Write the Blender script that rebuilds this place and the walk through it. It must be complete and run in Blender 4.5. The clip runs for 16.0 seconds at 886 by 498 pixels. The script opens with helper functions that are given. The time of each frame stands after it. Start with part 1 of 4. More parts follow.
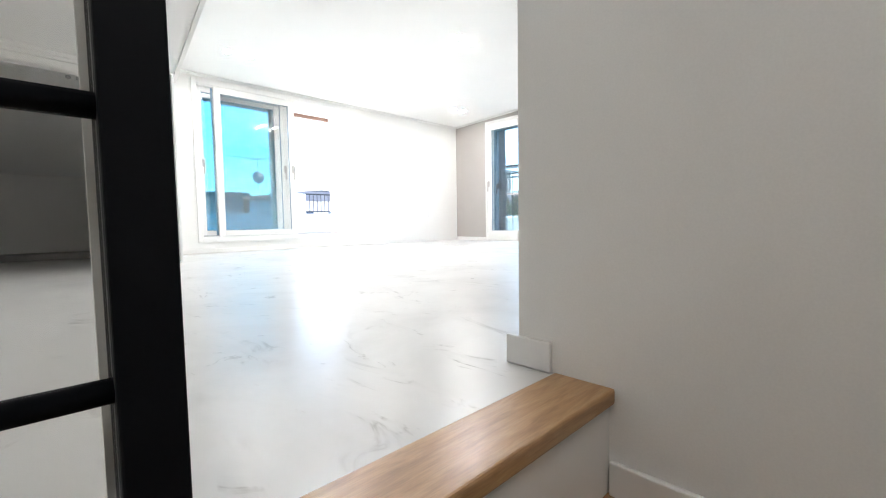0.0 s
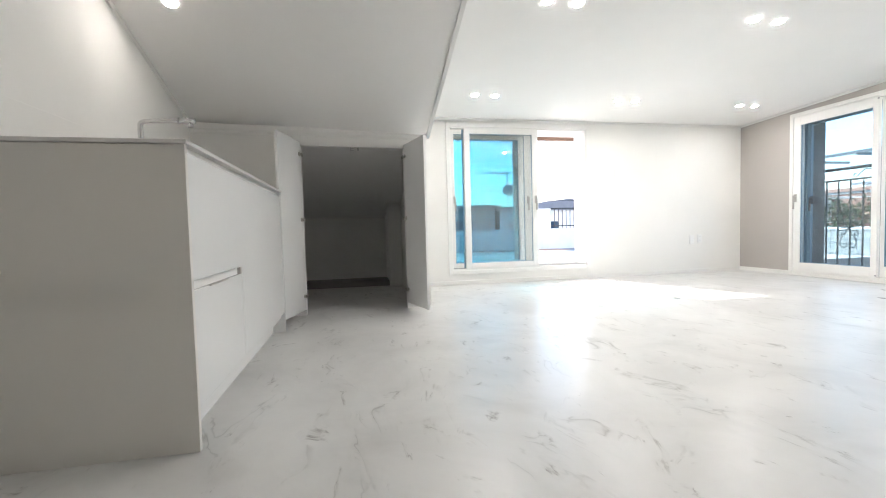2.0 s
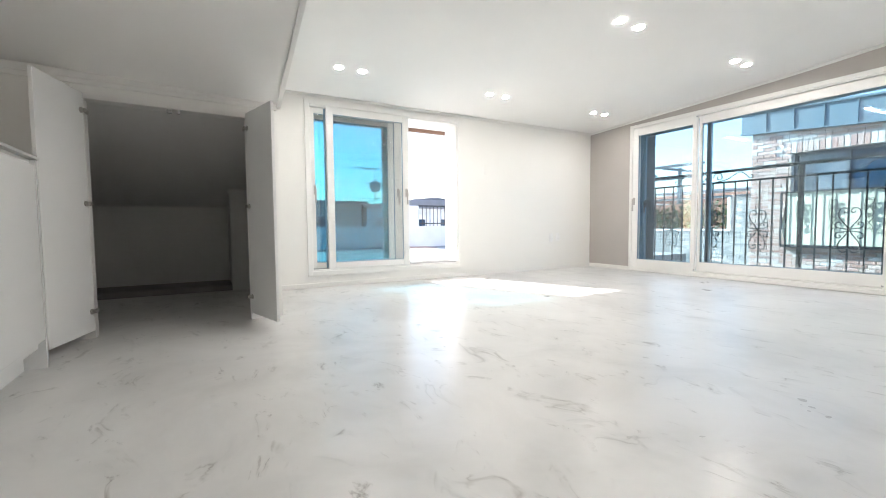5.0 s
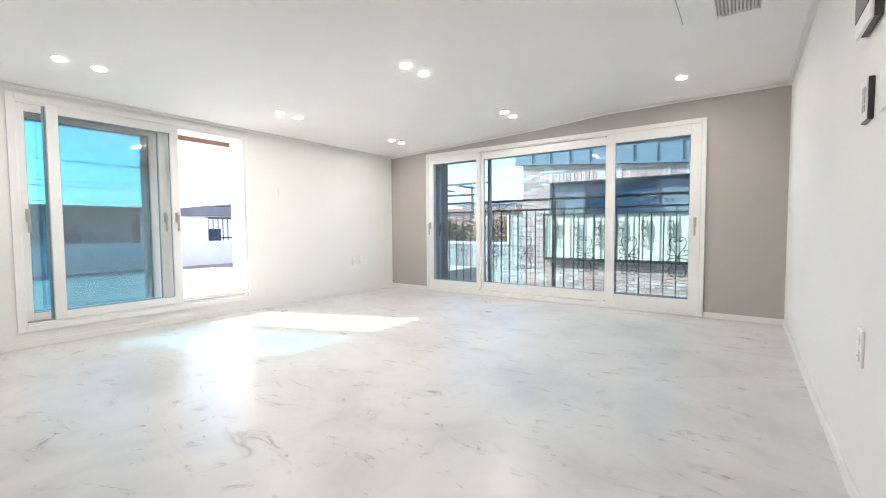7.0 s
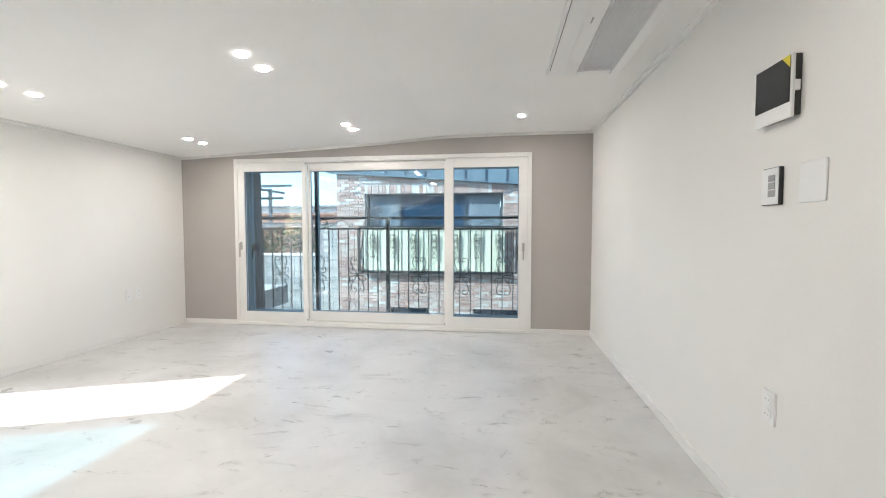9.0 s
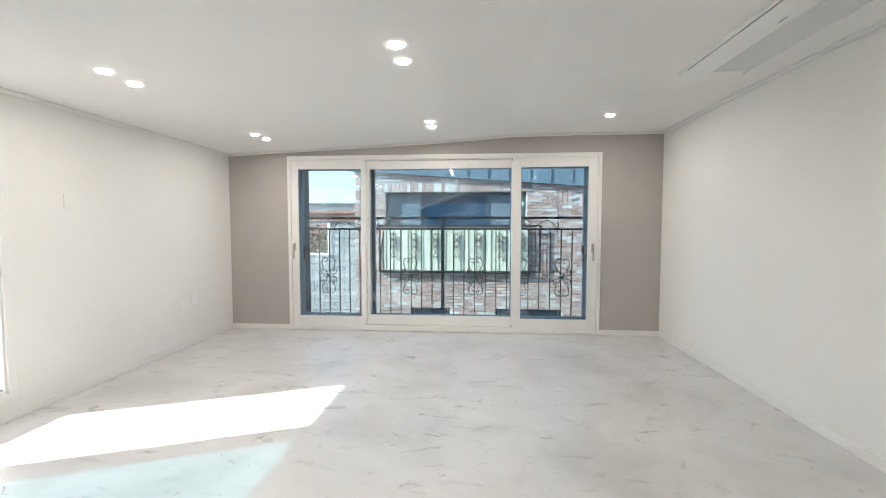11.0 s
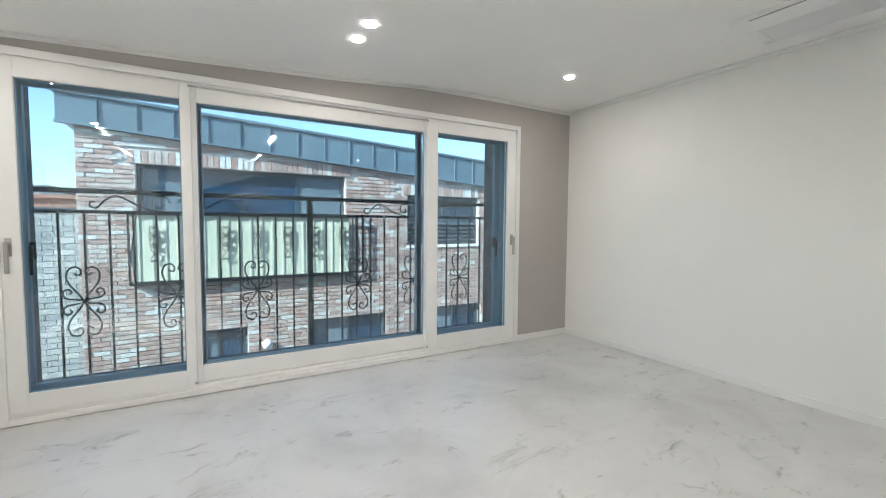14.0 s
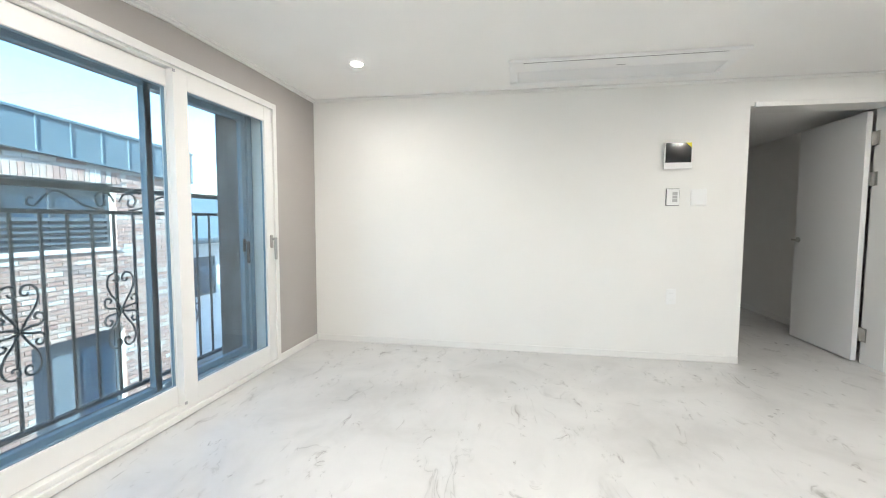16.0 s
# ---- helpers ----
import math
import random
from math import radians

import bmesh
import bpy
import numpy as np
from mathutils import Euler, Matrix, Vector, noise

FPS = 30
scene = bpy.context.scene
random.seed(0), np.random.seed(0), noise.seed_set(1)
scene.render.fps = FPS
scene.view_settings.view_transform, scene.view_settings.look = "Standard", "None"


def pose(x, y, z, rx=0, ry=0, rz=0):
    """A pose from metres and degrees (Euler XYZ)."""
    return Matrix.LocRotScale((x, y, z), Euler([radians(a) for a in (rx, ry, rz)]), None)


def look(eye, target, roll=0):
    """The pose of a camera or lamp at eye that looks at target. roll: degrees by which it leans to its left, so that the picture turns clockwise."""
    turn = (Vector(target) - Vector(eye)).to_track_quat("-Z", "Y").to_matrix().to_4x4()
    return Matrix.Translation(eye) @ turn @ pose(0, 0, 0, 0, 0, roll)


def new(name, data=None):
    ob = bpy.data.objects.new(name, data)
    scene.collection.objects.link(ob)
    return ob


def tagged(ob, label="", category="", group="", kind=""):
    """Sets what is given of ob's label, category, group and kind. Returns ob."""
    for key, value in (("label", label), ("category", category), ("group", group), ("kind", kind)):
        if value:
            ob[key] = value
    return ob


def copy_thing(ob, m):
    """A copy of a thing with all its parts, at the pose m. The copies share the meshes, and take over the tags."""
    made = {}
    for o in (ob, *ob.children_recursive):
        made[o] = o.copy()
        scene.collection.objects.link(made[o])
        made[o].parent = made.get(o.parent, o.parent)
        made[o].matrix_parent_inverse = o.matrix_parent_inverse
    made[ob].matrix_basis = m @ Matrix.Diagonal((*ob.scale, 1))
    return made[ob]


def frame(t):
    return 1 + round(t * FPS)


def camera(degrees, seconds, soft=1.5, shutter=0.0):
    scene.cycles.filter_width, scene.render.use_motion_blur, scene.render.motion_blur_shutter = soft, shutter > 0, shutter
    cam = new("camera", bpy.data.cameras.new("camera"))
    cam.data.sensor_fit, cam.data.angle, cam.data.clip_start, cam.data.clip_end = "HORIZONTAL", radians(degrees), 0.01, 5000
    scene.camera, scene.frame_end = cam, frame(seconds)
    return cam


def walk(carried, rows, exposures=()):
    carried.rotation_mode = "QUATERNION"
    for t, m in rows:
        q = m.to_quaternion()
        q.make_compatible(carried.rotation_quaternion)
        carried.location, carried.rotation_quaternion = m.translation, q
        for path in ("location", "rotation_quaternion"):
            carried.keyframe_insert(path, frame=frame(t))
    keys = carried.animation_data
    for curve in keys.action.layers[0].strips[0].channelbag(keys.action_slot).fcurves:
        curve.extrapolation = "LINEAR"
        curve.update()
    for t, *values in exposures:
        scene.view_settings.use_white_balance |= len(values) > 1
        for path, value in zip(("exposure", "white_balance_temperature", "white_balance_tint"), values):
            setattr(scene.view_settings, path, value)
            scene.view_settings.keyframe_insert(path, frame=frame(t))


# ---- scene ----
cam = camera(93.0, 16.0, 1.05)
PATH = [
    (0, (-0.102, 0.057, 0.315), (-1.534, 1.448, 0.192), -0.9),
    (0.5, (-0.211, 0.112, 0.47), (-1.659, 1.486, 0.353), -1.1),
    (1, (-0.286, 0.150, 0.574), (-1.935, 1.276, 0.457), -1.3),
    (1.5, (-0.361, 0.276, 0.68), (-2.215, 1.02, 0.571), -1.5),
    (2, (-0.473, 0.316, 0.704), (-2.43, 0.715, 0.613), -1.5),
    (2.5, (-0.598, 0.314, 0.714), (-2.589, 0.475, 0.618), -1.0),
    (3, (-0.752, 0.308, 0.693), (-2.745, 0.436, 0.603), -0.7),
    (3.5, (-0.862, 0.348, 0.682), (-2.857, 0.47, 0.59), -0.8),
    (4, (-0.936, 0.377, 0.644), (-2.901, 0.737, 0.543), -0.7),
    (4.5, (-0.943, 0.417, 0.642), (-2.812, 1.122, 0.538), -0.6),
    (5, (-0.958, 0.472, 0.672), (-2.695, 1.457, 0.56), -0.5),
    (5.2, (-0.949, 0.497, 0.689), (-2.629, 1.577, 0.58), -0.6),
    (7.3, (-0.991, 0.781, 0.971), (-2.034, 2.484, 0.871), -0.2),
    (7.5, (-1.05, 0.826, 0.989), (-1.997, 2.585, 0.887), -0.1),
    (8, (-1.2, 0.926, 1.099), (-1.834, 2.821, 0.996), -0.1),
    (10.3, (-2.39, 0.983, 1.223), (-2.571, 2.973, 1.127), -0.0),
    (10.5, (-2.492, 0.969, 1.225), (-2.666, 2.959, 1.126), 0.0),
    (11, (-2.696, 0.976, 1.233), (-2.854, 2.967, 1.126), 0.0),
    (11.5, (-2.869, 1.211, 1.235), (-2.994, 3.204, 1.125), -0.0),
    (12, (-3.028, 1.52, 1.266), (-3.104, 3.515, 1.151), -0.0),
    (12.5, (-3.231, 1.837, 1.282), (-3.173, 3.833, 1.167), -0.0),
    (13, (-3.45, 2.151, 1.244), (-3.192, 4.131, 1.123), 0.1),
    (13.5, (-3.726, 2.402, 1.194), (-3.098, 4.297, 1.077), 0.3),
    (14, (-3.948, 2.684, 1.129), (-2.95, 4.414, 1.013), 0.4),
    (14.5, (-4.134, 2.979, 1.13), (-2.875, 4.528, 1.006), 0.2),
    (15, (-4.299, 3.353, 1.162), (-2.702, 4.549, 1.019), 0.1),
    (15.5, (-4.335, 3.62, 1.095), (-2.518, 4.449, 0.98), 0.15),
    (16, (-4.386, 3.909, 1.159), (-2.423, 4.266, 1.023), 0.2),
]
EXPOSURES = [(0.0, 2.8, 6110, 11), (0.5, 2.42, 6120, 11), (1.0, 2.4, 6130, 11), (3.0, 2.33, 6470, 11), (5.0, 2.19, 6400, 11), (8.0, 2.07, 6450, 12), (11.0, 1.78, 6560, 12), (14.3, 1.65, 6410, 10), (15.0, 1.86, 6410, 10), (15.5, 1.97, 6410, 10), (16.0, 2.3, 6410, 10)]
walk(cam, [(t, look(eye, target, roll)) for t, eye, target, roll in PATH], EXPOSURES)

# ---- world and sun ----
SUN_WAY = Vector((1.0, 0.40, -0.70))
world = bpy.data.worlds.new("sky")
scene.world = world
world.use_nodes = True
wn = world.node_tree.nodes
sky = wn.new("ShaderNodeTexSky")
sky.sky_type = "NISHITA"
sky.sun_disc = False
sky.sun_elevation = math.atan2(0.70, math.hypot(1.0, 0.40))
sky.sun_rotation = radians(248.2)
wn["Background"].inputs["Strength"].default_value = 0.14
world.node_tree.links.new(sky.outputs["Color"], wn["Background"].inputs["Color"])
sun_data = bpy.data.lights.new("sun", "SUN")
sun_data.energy, sun_data.angle, sun_data.color = 5.0, radians(0.6), (1.0, 0.95, 0.87)
sun = new("sun", sun_data)
sun.matrix_world = look((0, 0, 30), Vector((0, 0, 30)) + SUN_WAY)


# ---- materials ----
def shader(name, rough=0.5, metal=0.0, spec=0.5):
    m = bpy.data.materials.new(name)
    m.use_nodes = True
    nt = m.node_tree
    b = nt.nodes["Principled BSDF"]
    b.inputs["Roughness"].default_value = rough
    b.inputs["Metallic"].default_value = metal
    b.inputs["Specular IOR Level"].default_value = spec
    return m, nt, b


def coords(nt, scale=(1, 1, 1), turn=(0, 0, 0)):
    g = nt.nodes.new("ShaderNodeNewGeometry")
    mp = nt.nodes.new("ShaderNodeMapping")
    mp.inputs["Scale"].default_value = scale
    mp.inputs["Rotation"].default_value = turn
    nt.links.new(g.outputs["Position"], mp.inputs["Vector"])
    return mp.outputs["Vector"]


def noise_node(nt, vec, scale, detail=4, rough=0.55, distort=0.0):
    n = nt.nodes.new("ShaderNodeTexNoise")
    n.inputs["Scale"].default_value = scale
    n.inputs["Detail"].default_value = detail
    n.inputs["Roughness"].default_value = rough
    n.inputs["Distortion"].default_value = distort
    nt.links.new(vec, n.inputs["Vector"])
    return n.outputs["Fac"]


def ramp(nt, fac, stops, constant=False):
    r = nt.nodes.new("ShaderNodeValToRGB")
    e = r.color_ramp.elements
    if constant:
        r.color_ramp.interpolation = "CONSTANT"
    for k, (p, c) in enumerate(stops):
        el = e[k] if k < 2 else e.new(p)
        el.position, el.color = p, (*c, 1)
    nt.links.new(fac, r.inputs["Fac"])
    return r.outputs["Color"]


def mix(nt, fac, a, b, kind="MIX"):
    n = nt.nodes.new("ShaderNodeMix")
    n.data_type, n.blend_type = "RGBA", kind
    for sock, v in ((n.inputs[0], fac), (n.inputs[6], a), (n.inputs[7], b)):
        if isinstance(v, (int, float)):
            sock.default_value = v
        elif isinstance(v, tuple):
            sock.default_value = (*v, 1)
        else:
            nt.links.new(v, sock)
    return n.outputs[2]


def bump(nt, b, height, strength=0.2, distance=0.01):
    n = nt.nodes.new("ShaderNodeBump")
    n.inputs["Strength"].default_value = strength
    n.inputs["Distance"].default_value = distance
    nt.links.new(height, n.inputs["Height"])
    nt.links.new(n.outputs["Normal"], b.inputs["Normal"])


def painted(name, col, rough=0.5, vary=0.05, grain=220, relief=0.08, metal=0.0, spec=0.5):
    """A plain coat: faint large patches, fine grain and a little relief."""
    m, nt, b = shader(name, rough, metal, spec)
    v = coords(nt)
    big, fine = noise_node(nt, v, 1.3, 3), noise_node(nt, v, grain, 2)
    dark, lite = tuple(c * (1 - vary) for c in col), tuple(min(1, c * (1 + vary * 0.6)) for c in col)
    c1 = ramp(nt, big, [(0.3, dark), (0.7, lite)])
    c2 = ramp(nt, fine, [(0.35, (0.97, 0.97, 0.97) if relief > 0.05 else (0.995, 0.995, 0.995)), (0.65, (1, 1, 1))])
    nt.links.new(mix(nt, 1.0, c1, c2, "MULTIPLY"), b.inputs["Base Color"])
    if relief:
        bump(nt, b, fine, relief, 0.002)
    return m


def glass(name, tint, gloss=1.0):
    m = bpy.data.materials.new(name)
    m.use_nodes = True
    nt = m.node_tree
    nt.nodes.clear()
    out = nt.nodes.new("ShaderNodeOutputMaterial")
    tr = nt.nodes.new("ShaderNodeBsdfTransparent")
    tr.inputs["Color"].default_value = (*tint, 1)
    gl = nt.nodes.new("ShaderNodeBsdfGlossy")
    gl.inputs["Roughness"].default_value = 0.01
    lw = nt.nodes.new("ShaderNodeLayerWeight")
    pw = nt.nodes.new("ShaderNodeMath")
    pw.operation = "POWER"
    nt.links.new(lw.outputs["Facing"], pw.inputs[0])
    pw.inputs[1].default_value = 4.0
    fr = nt.nodes.new("ShaderNodeMapRange")
    fr.inputs["To Min"].default_value, fr.inputs["To Max"].default_value = 0.03 * gloss, 0.6
    nt.links.new(pw.outputs[0], fr.inputs["Value"])
    mx = nt.nodes.new("ShaderNodeMixShader")
    nt.links.new(fr.outputs[0], mx.inputs[0])
    nt.links.new(tr.outputs[0], mx.inputs[1])
    nt.links.new(gl.outputs[0], mx.inputs[2])
    nt.links.new(mx.outputs[0], out.inputs["Surface"])
    return m


def glowing(name, col, strength):
    m, nt, b = shader(name, 0.4)
    b.inputs["Base Color"].default_value = (0.8, 0.8, 0.8, 1)
    b.inputs["Emission Color"].default_value = (*col, 1)
    b.inputs["Emission Strength"].default_value = strength
    return m


WALLPAPER = painted("white_wallpaper", (0.83, 0.82, 0.79), 0.62, 0.02, 260, 0.12)
GREYPAPER = painted("grey_wallpaper", (0.45, 0.42, 0.395), 0.6, 0.03, 240, 0.12)
CEILPAPER = painted("ceiling_paper", (0.88, 0.87, 0.85), 0.7, 0.02, 300, 0.06)
TRIM = painted("white_trim", (0.80, 0.79, 0.765), 0.38, 0.02, 90, 0.02)
PVC = painted("white_pvc", (0.82, 0.81, 0.785), 0.5, 0.02, 60, 0.01)
LACQUER = painted("white_lacquer", (0.80, 0.80, 0.79), 0.25, 0.015, 40, 0.01)
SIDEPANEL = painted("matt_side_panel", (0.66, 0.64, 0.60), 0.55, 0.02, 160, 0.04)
COUNTER = painted("counter_top", (0.62, 0.61, 0.59), 0.35, 0.04, 400, 0.02)
DARKFRAME = painted("dark_grey_frame", (0.19, 0.29, 0.37), 0.4, 0.06, 60, 0.02)
BLACKSTEEL = painted("black_steel", (0.005, 0.006, 0.008), 0.6, 0.2, 150, 0.04, 0.0, 0.15)
IRON = painted("black_iron", (0.018, 0.02, 0.024), 0.45, 0.25, 200, 0.12)
CHROME = painted("chrome", (0.72, 0.72, 0.72), 0.12, 0.02, 80, 0.0, 1.0)
NICKEL = painted("brushed_nickel", (0.50, 0.48, 0.45), 0.35, 0.05, 120, 0.03, 1.0)
GREYPLASTIC = painted("grey_plastic", (0.42, 0.42, 0.42), 0.4, 0.03, 90, 0.02)
WHITEPLASTIC = painted("white_plastic", (0.84, 0.84, 0.83), 0.35, 0.01, 90, 0.0)
DARKPLASTIC = painted("dark_plastic", (0.035, 0.034, 0.033), 0.35, 0.05, 90, 0.02)
SCREEN = painted("dark_screen", (0.012, 0.013, 0.014), 0.08, 0.05, 20, 0.0)
YELLOW = painted("yellow_sticker", (0.75, 0.62, 0.04), 0.5, 0.03, 60, 0.0)
FASCIA = painted("grey_blue_metal", (0.12, 0.175, 0.215), 0.45, 0.12, 30, 0.04, 0.0)
SOFFIT = painted("brown_soffit", (0.17, 0.10, 0.07), 0.6, 0.1, 40, 0.05)
STUCCO = painted("white_stucco", (0.80, 0.79, 0.80), 0.85, 0.08, 70, 0.3)
CONCRETE = painted("concrete", (0.36, 0.35, 0.34), 0.9, 0.15, 30, 0.3)
BOUNCEGROUND = painted("bounce_ground", (0.30, 0.29, 0.28), 0.9, 0.2, 25, 0.3)
ROOFCOAT = painted("pale_roof_coating", (0.32, 0.31, 0.30), 0.85, 0.1, 40, 0.25)
MORTAR = painted("mortar", (0.58, 0.54, 0.51), 0.9, 0.1, 60, 0.3)
AWNING = painted("beige_sheet", (0.60, 0.60, 0.47), 0.55, 0.1, 12, 0.04)
ROOFRED = painted("brown_red_roof", (0.34, 0.17, 0.12), 0.75, 0.12, 14, 0.15)
FARBLUE = painted("pale_far_wall", (0.5, 0.52, 0.54), 0.8, 0.1, 4, 0.0)
FARDARK = painted("dark_far_wall", (0.22, 0.22, 0.25), 0.8, 0.2, 3, 0.05)
DECK = painted("terracotta_tile", (0.50, 0.30, 0.22), 0.7, 0.12, 20, 0.1)
LAMPLENS = glowing("lamp_lens", (1.0, 0.95, 0.89), 165.0)
LAMPMID = glowing("soft_lamp_lens", (1.0, 0.95, 0.89), 105.0)
LAMPDIM = glowing("dim_lamp_lens", (1.0, 0.93, 0.85), 50.0)
GLASS_N = glass("bluish_glass", (0.86, 0.935, 0.965), 2.2)
GLASS_W = glass("blue_film_glass", (0.34, 0.68, 0.80), 10.0)
GLASS_C = glass("insulating_glass", (0.95, 0.96, 0.96), 1.3)
GLASS_D = glass("clear_glass", (0.97, 0.97, 0.96))
HOUSEFRAME = painted("dark_house_frame", (0.055, 0.075, 0.095), 0.45, 0.1, 40, 0.03)
# the blue in this base colour stands for sky reflected in the panes
DARKGLASS = painted("dark_sky_blue_glass", (0.02, 0.055, 0.10), 0.06, 0.3, 2, 0.0)
BLINDGLASS = painted("grey_blind_behind_glass", (0.16, 0.20, 0.235), 0.12, 0.1, 6, 0.0)


def wood():
    m, nt, b = shader("varnished_oak", 0.3)
    v = coords(nt, (9, 1.2, 9))
    g = noise_node(nt, v, 6, 6, 0.6, 0.6)
    fine = noise_node(nt, coords(nt, (40, 2, 40)), 14, 3)
    c = ramp(nt, g, [(0.25, (0.27, 0.135, 0.05)), (0.5, (0.43, 0.245, 0.105)), (0.75, (0.52, 0.33, 0.16))])
    c = mix(nt, 1.0, c, ramp(nt, fine, [(0.3, (0.8, 0.8, 0.8)), (0.6, (1, 1, 1))]), "MULTIPLY")
    nt.links.new(c, b.inputs["Base Color"])
    bump(nt, b, fine, 0.1, 0.002)
    return m


OAK = wood()


def marble():
    """White sheet floor with short grey and brown streaks that run slantwise, soft grey clouds and faint joints."""
    m, nt, b = shader("marble_look_floor", 0.22)
    v = coords(nt, (1, 1, 1), (0, 0, radians(-32)))
    raw = coords(nt, (1.0, 2.0, 1), (0, 0, radians(-30)))
    swirl = nt.nodes.new("ShaderNodeTexNoise")
    swirl.inputs["Scale"].default_value = 1.1
    swirl.inputs["Detail"].default_value = 3
    nt.links.new(raw, swirl.inputs["Vector"])
    bend = nt.nodes.new("ShaderNodeVectorMath")
    bend.operation = "MULTIPLY_ADD"
    nt.links.new(swirl.outputs["Color"], bend.inputs[0])
    bend.inputs[1].default_value = (0.9, 0.9, 0.0)
    nt.links.new(raw, bend.inputs[2])
    st = bend.outputs[0]
    cloud = noise_node(nt, v, 1.5, 5, 0.6, 0.5)
    base = ramp(nt, cloud, [(0.32, (0.52, 0.515, 0.50)), (0.5, (0.61, 0.605, 0.59)), (0.68, (0.67, 0.665, 0.65))])

    def veins(scale, distort, width, spread, seed, low_, high_):
        """Lines where a stretched noise crosses its middle, kept only in patches."""
        mv = nt.nodes.new("ShaderNodeMapping")
        mv.inputs["Location"].default_value = (seed, seed * 0.7, 0)
        nt.links.new(st, mv.inputs["Vector"])
        w = noise_node(nt, mv.outputs["Vector"], scale, 4, 0.5, distort)
        sub = nt.nodes.new("ShaderNodeMath")
        sub.operation = "SUBTRACT"
        nt.links.new(w, sub.inputs[0])
        sub.inputs[1].default_value = 0.5
        ab = nt.nodes.new("ShaderNodeMath")
        ab.operation = "ABSOLUTE"
        nt.links.new(sub.outputs[0], ab.inputs[0])
        where = ramp(nt, noise_node(nt, mv.outputs["Vector"], scale * 1.1, 4, 0.62), [(low_, (0, 0, 0)), (high_, (1, 1, 1))])
        thin = mix(nt, 1.0, ramp(nt, ab.outputs[0], [(0.0, (0.75, 0.75, 0.75)), (width * 0.35, (0.42, 0.42, 0.42)), (width, (0, 0, 0))]), where, "MULTIPLY")
        broad = mix(nt, 1.0, ramp(nt, ab.outputs[0], [(0.0, (0.62, 0.62, 0.62)), (spread, (0, 0, 0))]), where, "MULTIPLY")
        return thin, broad

    c = base
    for scale, distort, width, spread, seed, low_, high_, dark, soft_grey in (
            (1.3, 0.9, 0.014, 0.10, 0.0, 0.55, 0.72, (0.22, 0.215, 0.205), (0.44, 0.445, 0.435)),
            (2.7, 1.2, 0.026, 0.12, 7.3, 0.56, 0.70, (0.22, 0.205, 0.185), (0.46, 0.46, 0.445)),
            (4.6, 1.8, 0.045, 0.16, 3.1, 0.60, 0.70, (0.17, 0.155, 0.14), (0.44, 0.435, 0.42))):
        thin, broad = veins(scale, distort, width, spread, seed, low_, high_)
        c = mix(nt, broad, c, soft_grey)
        c = mix(nt, thin, c, dark)
    nt.links.new(c, b.inputs["Base Color"])
    fine = noise_node(nt, v, 160, 3)
    r = nt.nodes.new("ShaderNodeMapRange")
    r.inputs["To Min"].default_value, r.inputs["To Max"].default_value = 0.24, 0.36
    nt.links.new(noise_node(nt, v, 3, 3), r.inputs["Value"])
    nt.links.new(r.outputs[0], b.inputs["Roughness"])
    bump(nt, b, fine, 0.05, 0.002)
    return m


MARBLE = marble()


def brick_material(name, stops, island):
    m, nt, b = shader(name, 0.85)
    if island:
        src = nt.nodes.new("ShaderNodeNewGeometry").outputs["Random Per Island"]
    else:
        src = nt.nodes.new("ShaderNodeObjectInfo").outputs["Random"]
    v = coords(nt)
    c = ramp(nt, src, stops, True)
    wash = ramp(nt, noise_node(nt, v, 9, 5, 0.65), [(0.45, (0, 0, 0)), (0.72, (1, 1, 1))])
    c = mix(nt, mix(nt, 1.0, wash, (0.45, 0.45, 0.45), "MULTIPLY"), c, (0.55, 0.50, 0.46))
    fine = noise_node(nt, v, 60, 4)
    c = mix(nt, 1.0, c, ramp(nt, fine, [(0.3, (0.7, 0.7, 0.7)), (0.7, (1, 1, 1))]), "MULTIPLY")
    nt.links.new(c, b.inputs["Base Color"])
    bump(nt, b, fine, 0.5, 0.01)
    return m


RED = [(0.0, (0.52, 0.33, 0.275)), (0.16, (0.60, 0.42, 0.36)), (0.28, (0.45, 0.27, 0.22)), (0.38, (0.63, 0.49, 0.43)),
       (0.52, (0.55, 0.36, 0.30)), (0.66, (0.76, 0.73, 0.70)), (0.76, (0.47, 0.29, 0.25)), (0.87, (0.68, 0.60, 0.55)), (0.95, (0.40, 0.29, 0.27))]
GREY = [(0.0, (0.33, 0.34, 0.34)), (0.3, (0.40, 0.40, 0.39)), (0.6, (0.28, 0.295, 0.30)), (0.85, (0.48, 0.475, 0.46))]
BRICK_PART = brick_material("red_brick", RED, False)
BRICK_REST = brick_material("red_brick_rest", RED, True)
BRICK_GREY = brick_material("grey_brick", GREY, True)
# brick tones lowered to carry the shade on the window reveal
BRICK_SHADED = brick_material("shaded_brick", [(0.0, (0.10, 0.085, 0.08)), (0.4, (0.15, 0.12, 0.11)), (0.7, (0.07, 0.065, 0.065))], True)


def leaf_material():
    m, nt, b = shader("leaves", 0.6)
    src = nt.nodes.new("ShaderNodeNewGeometry").outputs["Random Per Island"]
    c = ramp(nt, src, [(0.0, (0.05, 0.09, 0.03)), (0.35, (0.09, 0.14, 0.04)), (0.6, (0.12, 0.12, 0.05)), (0.8, (0.30, 0.12, 0.09)), (0.92, (0.4, 0.36, 0.28))], True)
    nt.links.new(c, b.inputs["Base Color"])
    return m


LEAVES = leaf_material()


